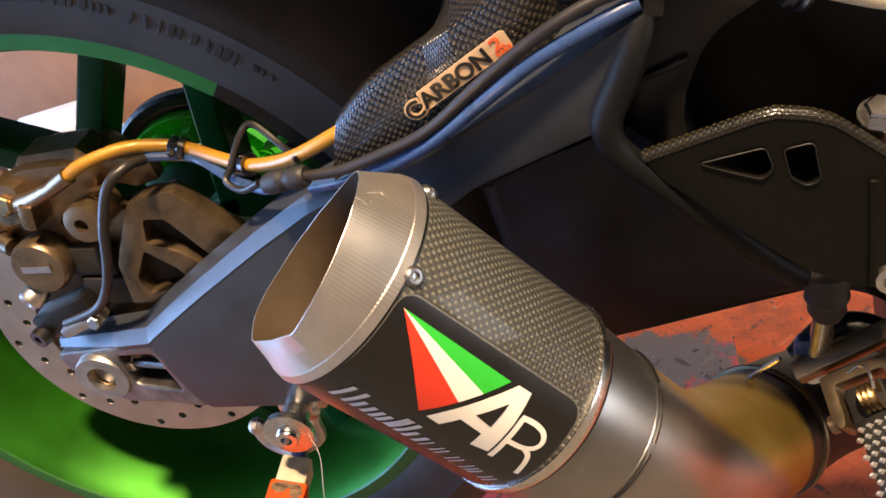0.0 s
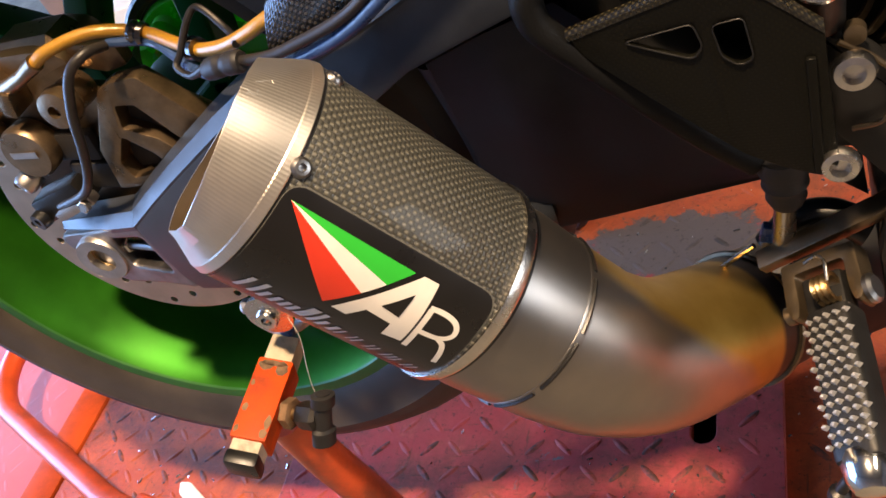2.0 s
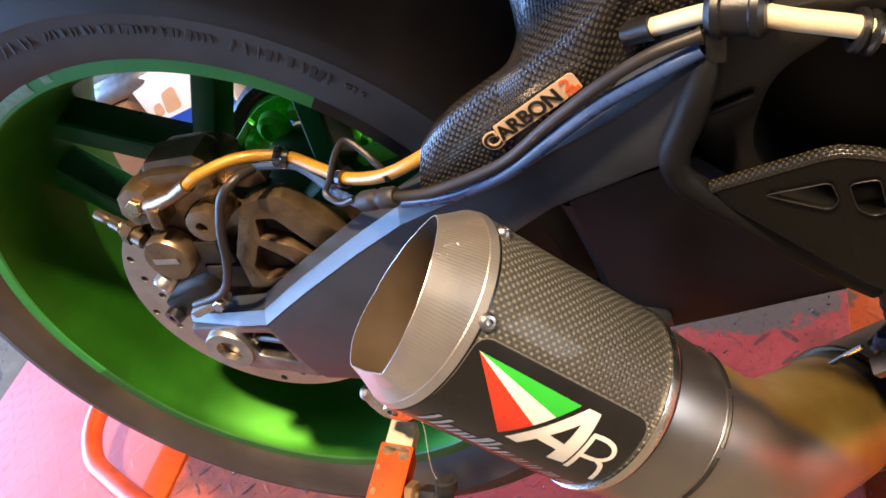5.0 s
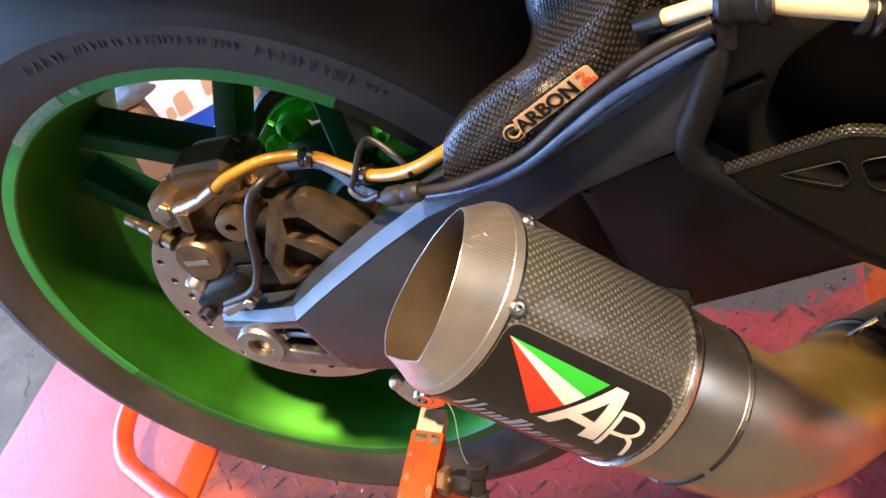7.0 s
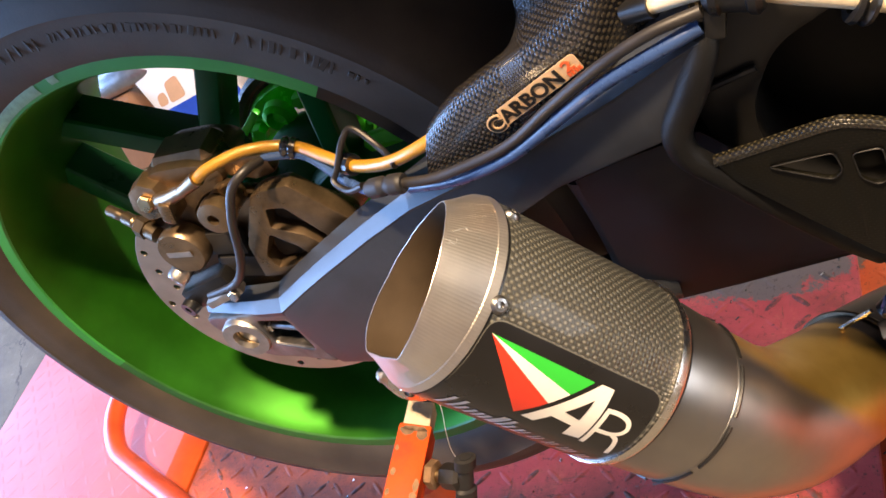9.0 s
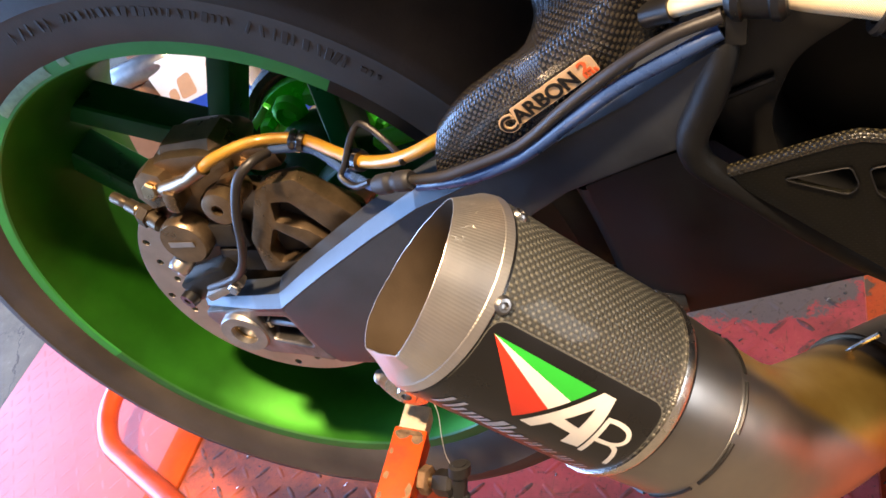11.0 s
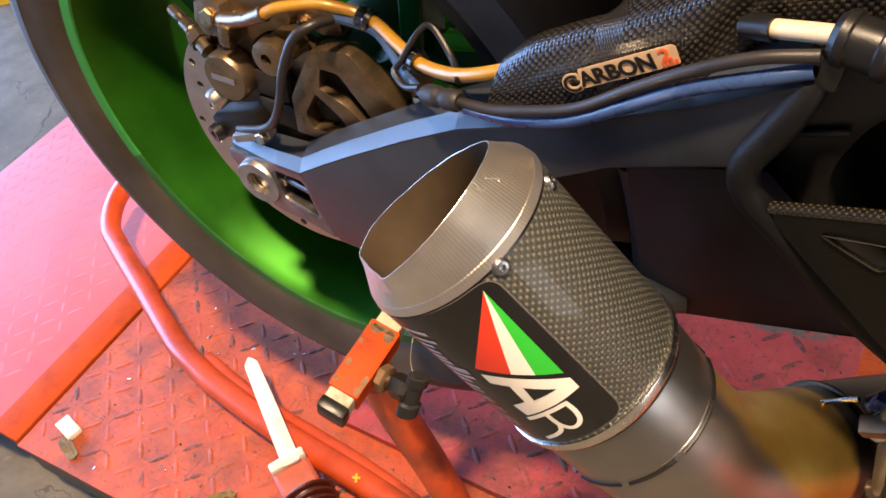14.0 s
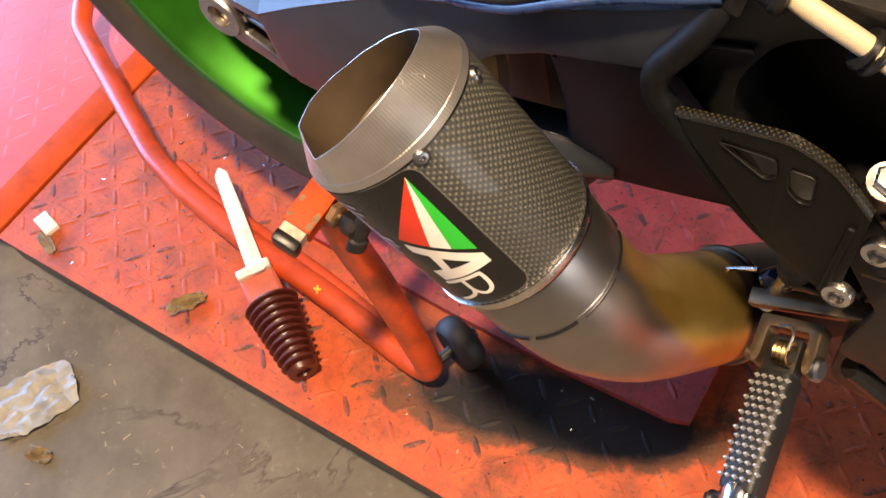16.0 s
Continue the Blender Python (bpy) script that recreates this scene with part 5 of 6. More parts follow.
for k in range(4):
    part("print_bar", prism([(0.0496 + 0.0021 * k, -0.0002), (0.0510 + 0.0021 * k, -0.0002), (0.0510 + 0.0021 * k, 0.0021), (0.0496 + 0.0021 * k, 0.0021)], 0.0003, LAB @ pose(0, 0, 0.0004)), M_ORANGEPRINT, tag)

# ---- hoses, cables and clips ----
HOSE = [(0.062, -0.125, 0.611), (0.075, -0.122, 0.6155), (0.100, -0.113, 0.6155), (0.126, -0.106, 0.606), (0.156, -0.120, 0.6005), (0.175, -0.131, 0.5995), (0.197, -0.140, 0.6025), (0.216, -0.146, 0.608), (0.236, -0.148, 0.615), (0.256, -0.143, 0.620)]
hose = part("brake_hose", sweep(HOSE, 0.0038, 14, 8), M_HOSE, bike, "amber braided brake hose")
part("hose_ferrule", sweep([(0.044, -0.124, 0.604), (0.064, -0.125, 0.612)], lambda t: 0.0042 + 0.001 * t, 14, 3), M_CALIPER, hose)
for i, (a, b) in enumerate((((0.122, -0.1072, 0.608), (0.131, -0.1075, 0.604)), ((0.170, -0.128, 0.5995), (0.179, -0.133, 0.600)))):
    d = Vector(b) - Vector(a)
    part("hose_clip", lathe([(0.0036, 0), (0.0062, 0), (0.0068, 0.002), (0.0056, 0.004), (0.0068, 0.006), (0.0062, 0.009), (0.0036, 0.009)], axis_pose(a, d), 20, closed=True), M_CLIP, hose, "dark plated ribbed hose clip")
line = part("sensor_cable", sweep([(0.107, -0.115, 0.607), (0.103, -0.128, 0.611), (0.092, -0.136, 0.605), (0.078, -0.1395, 0.583), (0.0665, -0.1395, 0.560), (0.050, -0.136, 0.537), (0.028, -0.130, 0.5195), (-0.002, -0.127, 0.510)], 0.0031, 12, 8), M_CABLE, bike, "black sensor cable looped over the caliper")
part("feed_line", sweep([(0.107, -0.112, 0.607), (0.134, -0.111, 0.600), (0.163, -0.131, 0.593), (0.189, -0.150, 0.594), (0.203, -0.160, 0.601)], 0.0028, 10, 8), M_CABLE_BLUE, line)
part("cable_sleeve", sweep([(0.197, -0.158, 0.601), (0.208, -0.161, 0.6035), (0.222, -0.163, 0.6045)], lambda t: 0.0058 if 0.08 < t < 0.55 or 0.65 < t < 0.95 else 0.0048, 18, 8), M_RUBBER, line, "black rubber cable sleeve")
part("upper_cable", sweep([(0.221, -0.163, 0.6045), (0.239, -0.1650, 0.605), (0.256, -0.1665, 0.6085), (0.289, -0.1690, 0.6185), (0.319, -0.1705, 0.6365), (0.346, -0.172, 0.6515), (0.370, -0.172, 0.661), (0.392, -0.170, 0.664)], 0.0028, 12, 8), M_CABLE, line)
part("lower_cable", sweep([(0.215, -0.150, 0.590), (0.251, -0.1620, 0.5985), (0.286, -0.1680, 0.6105), (0.317, -0.1705, 0.6275), (0.344, -0.172, 0.6420), (0.372, -0.172, 0.6520), (0.390, -0.169, 0.6565)], 0.0034, 12, 8), M_CABLE_BLUE, line, "dark cable with the blue daylight put into its colour")
part("wire_hook", sweep([(0.214, -0.150, 0.607), (0.200, -0.132, 0.606), (0.184, -0.122, 0.6175), (0.176, -0.125, 0.6145), (0.168, -0.135, 0.602), (0.165, -0.140, 0.597), (0.175, -0.146, 0.5935), (0.188, -0.150, 0.598)], 0.0020, 10, 8), M_DARKSTEEL, hugger, "bent wire hose guide")
# hose joint ahead of the hugger
joint = part("hose_joint", sweep([(0.359, -0.151, 0.661), (0.372, -0.156, 0.664)], 0.0056, 18, 4), M_PLASTIC, bike, "black hose joint with pale braided ends")
part("braided_end", sweep([(0.371, -0.156, 0.664), (0.386, -0.160, 0.667), (0.400, -0.163, 0.669)], 0.0040, 16, 6), M_HOSE_PALE, joint)
part("coupling", lathe([(0.004, -0.002), (0.0088, -0.002), (0.0112, 0.001), (0.0112, 0.004), (0.0100, 0.005), (0.0100, 0.015), (0.0112, 0.016), (0.0112, 0.019), (0.0088, 0.021), (0.004, 0.021)], axis_pose((0.397, -0.163, 0.6685), (0.93, -0.20, -0.10)), 24, closed=True), M_PLASTIC, joint)
part("braided_line", sweep([(0.413, -0.167, 0.666), (0.424, -0.1675, 0.6605), (0.441, -0.1672, 0.6530), (0.458, -0.1670, 0.6450), (0.480, -0.166, 0.6345), (0.52, -0.160, 0.618)], 0.0046, 16, 8), M_HOSE_PALE, joint)
part("line_clip", lathe([(0.005, -0.004), (0.0085, -0.004), (0.0092, -0.002), (0.0072, 0.0), (0.0092, 0.002), (0.0085, 0.004), (0.005, 0.004)], axis_pose((0.449, -0.1655, 0.6465), (0.8, 0.12, -0.5)), 20, closed=True), M_PLASTIC, joint)
part("bracket_clip", box((0.009, 0.010, 0.022), pose(0.3965, -0.166, 0.660, 0, 12, 0), 0.002), M_PLASTIC, joint)

# ---- rear brake caliper ----
caliper = part("brake_caliper", prism(rounded([(-0.022, 0.572), (-0.019, 0.588), (-0.003, 0.607), (0.017, 0.614), (0.045, 0.612), (0.062, 0.607), (0.068, 0.598), (0.060, 0.588), (0.040, 0.584), (0.022, 0.572), (0.030, 0.556), (0.016, 0.535), (-0.010, 0.533), (-0.024, 0.548)], 0.006), 0.046, Matrix(((1, 0, 0, 0), (0, 0, 1, -0.1085), (0, 1, 0, 0), (0, 0, 0, 1))), 0.006), M_CALIPER, bike, "bronze two-piece rear brake caliper")
part("caliper_bridge", box((0.052, 0.034, 0.020), pose(0.034, -0.086, 0.606, 0, 3, 0), 0.006, None, 1), M_CALIPER, caliper)
part("caliper_boss", lathe([(0, 0), (0.017, 0), (0.018, 0.004), (0.014, 0.016), (0, 0.017)], axis_pose((0.005, -0.103, 0.594), (0, -1, 0.25)), 7), M_CALIPER, caliper)
part("piston_cap", lathe([(0, 0), (0.0185, 0), (0.0190, 0.012), (0.0172, 0.0150), (0, 0.0158)], axis_pose((0.004, -0.111, 0.553), (0, -1, 0.05)), 36), M_CALIPER, caliper, "round caliper piston cap")
part("cap_print", box((0.020, 0.0006, 0.0048), pose(0.004, -0.1271, 0.5545, 0, 8, 0)), M_ALU, caliper, smooth=False)
banjo = part("banjo_bolt", hex_bolt(axis_pose((0.006, -0.116, 0.597), (0, -1, 0.35)), 0.0066, 0.007, washer=0.0098), M_GOLD, caliper, "brass banjo bolt")
part("banjo", sweep([(0.006, -0.114, 0.595), (0.024, -0.119, 0.598), (0.046, -0.124, 0.605)], lambda t: 0.0064 - 0.002 * t, 14, 5), M_CALIPER, caliper)
part("bleed_nipple", sweep([(-0.012, -0.116, 0.567), (-0.028, -0.109, 0.5745), (-0.0285, -0.1088, 0.5750), (-0.040, -0.104, 0.5795), (-0.0405, -0.1038, 0.580), (-0.054, -0.099, 0.585)], lambda t: 0.0062 if t < 0.28 else 0.0050 if t < 0.62 else 0.0032 if t < 0.86 else 0.0042, 14, 6), M_BRONZE, caliper, "bronze bleed nipple")
part("bleed_hex", hex_bolt(axis_pose((-0.020, -0.1125, 0.571), (-0.84, 0.36, 0.4)), 0.0082, 0.009), M_BRONZE, caliper)
part("slide_pin", lathe([(0, 0), (0.0125, 0), (0.0130, 0.003), (0.0120, 0.010), (0.0060, 0.0115), (0.0042, 0.0115), (0.0040, 0.006), (0, 0.006)], axis_pose((0.0590, -0.1215, 0.5815), (0, -1, 0.1)), 28), M_CALIPER, caliper)
part("pin_collar", lathe([(0, 0), (0.0110, 0), (0.0110, 0.016), (0, 0.016)], axis_pose((0.0610, -0.1045, 0.5815), (0, -1, 0.1)), 28), M_CALIPER, caliper)
part("pad_pin", lathe([(0, 0), (0.0078, 0), (0.0080, 0.010), (0.0062, 0.013), (0.0030, 0.013), (0, 0.010)], axis_pose((-0.014, -0.116, 0.533), (-0.4, -0.9, -0.2)), 20), M_ALU, caliper)
part("caliper_lug", box((0.010, 0.022, 0.018), pose(0.021, -0.116, 0.590, 0, 20, 0), 0.003), M_CALIPER, caliper)
hanger = part("caliper_bracket", prism(rounded([(0.042, 0.580), (0.070, 0.572), (0.100, 0.570), (0.132, 0.540), (0.130, 0.52), (0.095, 0.500), (0.020, 0.484), (-0.004, 0.494), (0.020, 0.535), (0.038, 0.560)], 0.006), 0.016, Matrix(((1, 0, 0, 0), (0, 0, 1, -0.104), (0, 1, 0, 0), (0, 0, 0, 1))), 0.003), M_CALIPER, bike, "bronze ribbed caliper bracket")
frame_out = [(0.0800, 0.5810), (0.0903, 0.5845), (0.1123, 0.5848), (0.1454, 0.5386), (0.1080, 0.5100), (0.0752, 0.5060), (0.0440, 0.5090), (0.0505, 0.5410)]
pocket_a = [(0.0850, 0.5690), (0.0985, 0.5670), (0.1200, 0.5270), (0.1123, 0.5237), (0.0985, 0.5415), (0.0790, 0.5530)]
pocket_b = [(0.0735, 0.5470), (0.0880, 0.5315), (0.0950, 0.5160), (0.0610, 0.5160), (0.0585, 0.5284)]
part("bracket_frame", prism(rounded(frame_out, 0.0022, 2), 0.014, Matrix(((1, 0, 0, 0), (0, 0, 1, -0.1165), (0, 1, 0, 0), (0, 0, 0, 1))), 0.0016, holes=[rounded(pocket_a, 0.002, 2), rounded(pocket_b, 0.002, 2)]), M_CALIPER, hanger, "bronze casting with two deep pockets")
part("bracket_tab", prism(rounded([(0.0654, 0.6069), (0.0993, 0.6014), (0.1000, 0.5860), (0.0831, 0.5840), (0.0634, 0.5926)], 0.003), 0.010, Matrix(((1, 0, 0, 0), (0, 0, 1, -0.1020), (0, 1, 0, 0), (0, 0, 0, 1))), 0.0018), M_CALIPER, hanger)
# black plate stands for the shade deep in the two pockets
part("pocket_shade", prism(rounded([(0.055, 0.512), (0.125, 0.522), (0.112, 0.572), (0.080, 0.575)], 0.004), 0.003, Matrix(((1, 0, 0, 0), (0, 0, 1, -0.1050), (0, 1, 0, 0), (0, 0, 0, 1)))), M_RUBBER, hanger)
for k in range(2):
    part("pad_backing", box((0.034, 0.010, 0.022), pose(0.030, -0.110, 0.545 - 0.024 * k, 0, 10, 0), 0.004), M_RUBBER, hanger)
sensor = part("speed_sensor", box((0.050, 0.020, 0.020), pose(-0.002, -0.117, 0.512, 0, -14, 0), 0.004), M_PLASTIC, bike, "black wheel speed sensor with a clamp")
part("sensor_eye", lathe([(0.003, 0), (0.0066, 0), (0.0072, 0.004), (0.0066, 0.010), (0.003, 0.010)], axis_pose((-0.024, -0.122, 0.503), (-0.3, -1, 0)), 20, closed=True), M_PLASTIC, sensor)
part("sensor_clamp", box((0.034, 0.010, 0.007), pose(0.012, -0.127, 0.509, 0, -12, 8), 0.002), M_ALU, sensor)
part("clamp_bolt", hex_bolt(axis_pose((0.024, -0.131, 0.511), (0, -1, 0.3)), 0.0045, 0.004), M_STEEL, sensor)

# ---- heel guard, rear-set bracket and brake linkage ----
HG = Matrix(((1, 0, 0, 0), (-0.10, 0, 1, -0.1415), (0, 1, 0, 0), (0, 0, 0, 1)))
guard_outline = rounded([(0.3800, 0.5930), (0.408, 0.6005), (0.4325, 0.6068), (0.4470, 0.6035), (0.4560, 0.5990), (0.474, 0.5815), (0.474, 0.508), (0.456, 0.5135), (0.4388, 0.5240), (0.4110, 0.5530), (0.3850, 0.5810)], 0.005)
hole_a = rounded([(0.4020, 0.5858), (0.4292, 0.5900), (0.4315, 0.5790), (0.4270, 0.5742), (0.4150, 0.5795)], 0.0028)
hole_b = rounded([(0.4358, 0.5880), (0.4475, 0.5896), (0.4490, 0.5710), (0.4436, 0.5686), (0.4376, 0.5735)], 0.0028)
guard = part("heel_guard", prism(guard_outline, 0.0026, HG, 0.0008, holes=[hole_a, hole_b]), M_CARBON_DARK, bike, "matt carbon heel guard with two cut-outs")
flange = []
for i in range(15):
    t = i / 14
    pts = [(0.3800, 0.5930), (0.408, 0.6005), (0.4325, 0.6068), (0.4470, 0.6035), (0.4560, 0.5990), (0.474, 0.5815)]
    q = t * (len(pts) - 1)
    k = min(int(q), len(pts) - 2)
    px = pts[k][0] + (pts[k + 1][0] - pts[k][0]) * (q - k)
    pz = pts[k][1] + (pts[k + 1][1] - pts[k][1]) * (q - k)
    y = -0.1415 - 0.10 * px
    flange.append([(px, y - 0.0004, pz - 0.0036), (px, y - 0.0008, pz - 0.0010), (px, y + 0.0008, pz + 0.0007), (px, y + 0.0030, pz + 0.0009)])
part("guard_flange", loft(flange, 0.0012), M_CARBON_EDGE, guard)
for hole in (hole_a, hole_b):
    part("cut_edge", sweep([HG @ Vector((px, pz, -0.0006)) for px, pz in hole + hole[:1]], 0.00035, 6, 1), M_PEG, guard, "worn pale edge of the cut-out")
part("guard_ridge", box((0.004, 0.003, 0.056), pose(0.4675, -0.1895, 0.541, 0, 2, 0), 0.0012), M_CARBON_DARK, guard)
RS = Matrix(((1, 0, 0, 0), (0, 0, 1, -0.176), (0, 1, 0, 0), (0, 0, 0, 1)))
rearset_outline = rounded([(0.468, 0.575), (0.480, 0.563), (0.490, 0.556), (0.499, 0.543), (0.510, 0.522), (0.520, 0.509), (0.532, 0.491), (0.560, 0.497), (0.60, 0.50), (0.60, 0.46), (0.52, 0.44), (0.496, 0.432), (0.486, 0.44), (0.491, 0.470), (0.494, 0.490), (0.483, 0.506), (0.468, 0.53)], 0.005)
rearset = part("rearset_bracket", prism(rearset_outline, 0.012, RS, 0.002), M_FRAME, bike, "black rear-set bracket with bronze edges and socket bolts")
part("bracket_edge", sweep([(0.478, -0.178, 0.566), (0.490, -0.178, 0.556), (0.499, -0.178, 0.543), (0.510, -0.178, 0.522), (0.521, -0.178, 0.508), (0.533, -0.177, 0.491), (0.560, -0.176, 0.497)], 0.0012, 10, 6), M_BRONZE, rearset, "bronze worn edge")
part("bracket_step", sweep([(0.480, -0.180, 0.525), (0.492, -0.180, 0.528), (0.497, -0.180, 0.545)], 0.0011, 8, 6), M_BRONZE, rearset)
part("edge_boss", lathe([(0, 0), (0.0044, 0), (0.0040, 0.006), (0, 0.007)], axis_pose((0.484, -0.172, 0.566), (0, -1, 0.2)), 20), M_BRONZE, rearset)
part("edge_boss", lathe([(0, 0), (0.0046, 0), (0.0042, 0.006), (0, 0.007)], axis_pose((0.519, -0.170, 0.512), (0, -1, 0.2)), 20), M_BRONZE, rearset)
for x, z in ((0.4825, 0.5595), (0.4745, 0.5150)):
    m = axis_pose((x, -0.187, z), (-0.05, -1, 0.1))
    boss = part("socket_bolt", lathe([(0, 0), (0.0076, 0), (0.0080, 0.0025), (0.0070, 0.0050), (0.0042, 0.0054), (0.0037, 0.0018), (0, 0.0018)], m, 28), M_STEEL, rearset, "bright socket-head bolt")
top_bolt = part("guard_bolt", hex_bolt(axis_pose((0.474, -0.176, 0.590), (0.05, -0.35, 0.95)), 0.0068, 0.0065, washer=0.0090), M_CHROME, bike, "plated hex bolt on a dark spacer")
part("bolt_spacer", lathe([(0, -0.020), (0.0088, -0.020), (0.0088, 0.0), (0, 0.0)], axis_pose((0.474, -0.176, 0.590), (0.05, -0.35, 0.95)), 24), M_DARKSTEEL, top_bolt)
# dark things behind the bracket
spring_bm = None
for k in range(4):
    c = Vector((0.488 + 0.0062 * k, -0.112, 0.541 - 0.0045 * k))
    spring_bm = lathe([(0.0105, -0.0014), (0.0135, -0.0014), (0.0135, 0.0014), (0.0105, 0.0014)], axis_pose(c, (0.8, 0.1, -0.55)), 20, closed=True, bm=spring_bm)
part("switch_spring", spring_bm, M_BRONZE, bike, "bronze coil spring")
tank = part("fluid_reservoir", lathe([(0, -0.07), (0.021, -0.07), (0.0235, -0.064), (0.0235, -0.004), (0.0215, 0.0), (0, 0.0)], axis_pose((0.544, -0.105, 0.527), (0.05, -0.05, 1)), 32), M_BOTTLE, bike, "smoked plastic fluid reservoir with a green cap")
part("reservoir_cap", lathe([(0, 0.0), (0.0245, 0.0), (0.0245, 0.012), (0.022, 0.015), (0, 0.015)], axis_pose((0.544, -0.105, 0.527), (0.05, -0.05, 1)), 32), M_TEAL, tank, "green screw cap")
# master cylinder boot and ball joint
boot = part("rubber_boot", lathe([(0, 0.012), (0.0095, 0.012), (0.0100, 0.004), (0.0085, 0.0), (0.0092, -0.004), (0.0076, -0.008), (0.0080, -0.012), (0.0060, -0.017), (0, -0.017)], axis_pose((0.4510, -0.163, 0.490), (0.05, 0.03, 1)) @ Matrix.Diagonal((1.15, 1.15, 1, 1)), 24), M_RUBBER, bike, "black rubber boot over the brake push rod")
part("push_rod", sweep([(0.4500, -0.1605, 0.475), (0.4445, -0.1560, 0.434)], 0.0054, 12, 3), M_STEEL, boot, "push rod clevis")
part("ball_joint", lathe([(0, 0), (0.0068, 0), (0.0072, 0.004), (0.0060, 0.008), (0, 0.009)], axis_pose((0.4425, -0.155, 0.430), (-0.2, -1, 0.3)), 20), M_STEEL, boot)
part("blue_collar", box((0.007, 0.006, 0.010), pose(0.4385, -0.152, 0.4440, 0, 18, 0), 0.0015), M_CABLE_BLUE, boot)
part("brake_lever_arm", sweep([(0.437, -0.146, 0.428), (0.451, -0.142, 0.440), (0.468, -0.142, 0.442), (0.484, -0.148, 0.434)], 0.0085, 14, 6), M_PLASTIC, bike)

# ---- foot peg ----
PEG0, PEG1 = Vector((0.4655, -0.2070, 0.4440)), Vector((0.4725, -0.2740, 0.4300))
CX = Vector((0.867, -0.087, 0.49)).normalized()
pd = (PEG1 - PEG0).normalized()
CN = pd.cross(CX).normalized()
pegm = axis_pose(PEG0, pd, CN)
peg = part("foot_peg", prism(rounded([(-0.0085, -0.0105), (0.0085, -0.0105), (0.0095, 0.0), (0.0085, 0.0105), (-0.0085, 0.0105), (-0.0095, 0.0)], 0.004), (PEG1 - PEG0).length, pegm, 0.002), M_PEG, bike, "knurled alloy foot peg in a bronze clevis")
tooth = bmesh.new()
bmesh.ops.create_cone(tooth, cap_ends=True, segments=4, radius1=0.0017, radius2=0.0009, depth=0.0020)
tooth_me = clear_mesh(tooth)
tooth_me.materials.append(M_TOOTH)
for i in range(14):
    for j in range(5):
        u = (j - 2) * 0.0044 + (0.0011 if i % 2 else -0.0011)
        ob = new("peg_tooth", tooth_me)
        ob.parent = peg
        ob.matrix_basis = pegm @ pose(0.0098 + 0.0006 - abs(u) * 0.12, u, 0.005 + i * 0.0044) @ pose(0, 0, 0, 0, 90, 0) @ Matrix.Diagonal((0.9, 1.25, 1, 1))
part("peg_end", lathe([(0, 0), (0.0098, 0), (0.0105, 0.004), (0.0100, 0.012), (0.0072, 0.016), (0, 0.0165)], pegm @ pose(0, 0, (PEG1 - PEG0).length - 0.004), 24), M_CHROME, peg)
part("feeler", sweep([PEG1 + Vector((-0.004, 0, -0.006)), PEG1 + Vector((-0.010, -0.001, -0.016)), PEG1 + Vector((-0.013, -0.002, -0.024))], lambda t: 0.0026 if t < 0.7 else 0.0046, 12, 6), M_DARKSTEEL, peg, "ball-ended feeler bolt")
part("peg_spring", lathe([(0.0052, -0.004), (0.0072, -0.004), (0.0060, -0.0027), (0.0072, -0.0013), (0.0060, 0.0), (0.0072, 0.0013), (0.0060, 0.0027), (0.0072, 0.004), (0.0052, 0.004)], axis_pose(PEG0 + pd * -0.012 + CN * 0.002, CX), 24, closed=True), M_GOLD, peg, "brass return spring")
part("spring_hook", sweep([PEG0 + pd * -0.012 + CN * 0.008 + CX * 0.004, PEG0 + pd * -0.022 + CN * 0.009 + CX * 0.005, PEG0 + pd * -0.026 + CN * 0.0085 + CX * 0.001, PEG0 + pd * -0.025 + CN * 0.008 + CX * -0.005], 0.0009, 8, 6), M_STEEL, peg, "bright spring wire")
O = Vector((0.4620, -0.1715, 0.4425))
UF = Matrix.Translation(O) @ Matrix((CX, pd, CX.cross(pd).normalized())).transposed().to_4x4()
u_shape = rounded([(-0.0190, 0.0), (0.0190, 0.0), (0.0195, 0.024), (0.0175, 0.0300), (0.0140, 0.0300), (0.0125, 0.024), (0.0125, 0.0070), (-0.0125, 0.0070), (-0.0125, 0.024), (-0.0140, 0.0300), (-0.0175, 0.0300), (-0.0195, 0.024)], 0.0022)
part("clevis", prism(u_shape, 0.012, UF @ pose(0, 0, -0.006), 0.0012), M_BRONZE, peg, "bronze U-shaped clevis")
part("clevis_pin", lathe([(0, 0), (0.0070, 0), (0.0070, 0.0022), (0.0052, 0.0036), (0, 0.0036)], axis_pose(UF @ Vector((0.0188, 0.024, 0)), CX), 20), M_SCREW, peg)
part("clevis_pin", lathe([(0, 0), (0.0046, 0), (0.0046, 0.004), (0, 0.005)], axis_pose(UF @ Vector((-0.0185, 0.024, 0)), -CX), 20), M_BRONZE, peg)
part("peg_root", box((0.020, 0.026, 0.011), UF @ pose(0, 0.024, 0), 0.002), M_PEG, peg)
part("peg_mount", box((0.072, 0.011, 0.007), UF @ pose(0.006, -0.010, -0.004, 0, 0, -3), 0.0015), M_BRONZE, peg, "bronze peg mounting strip")

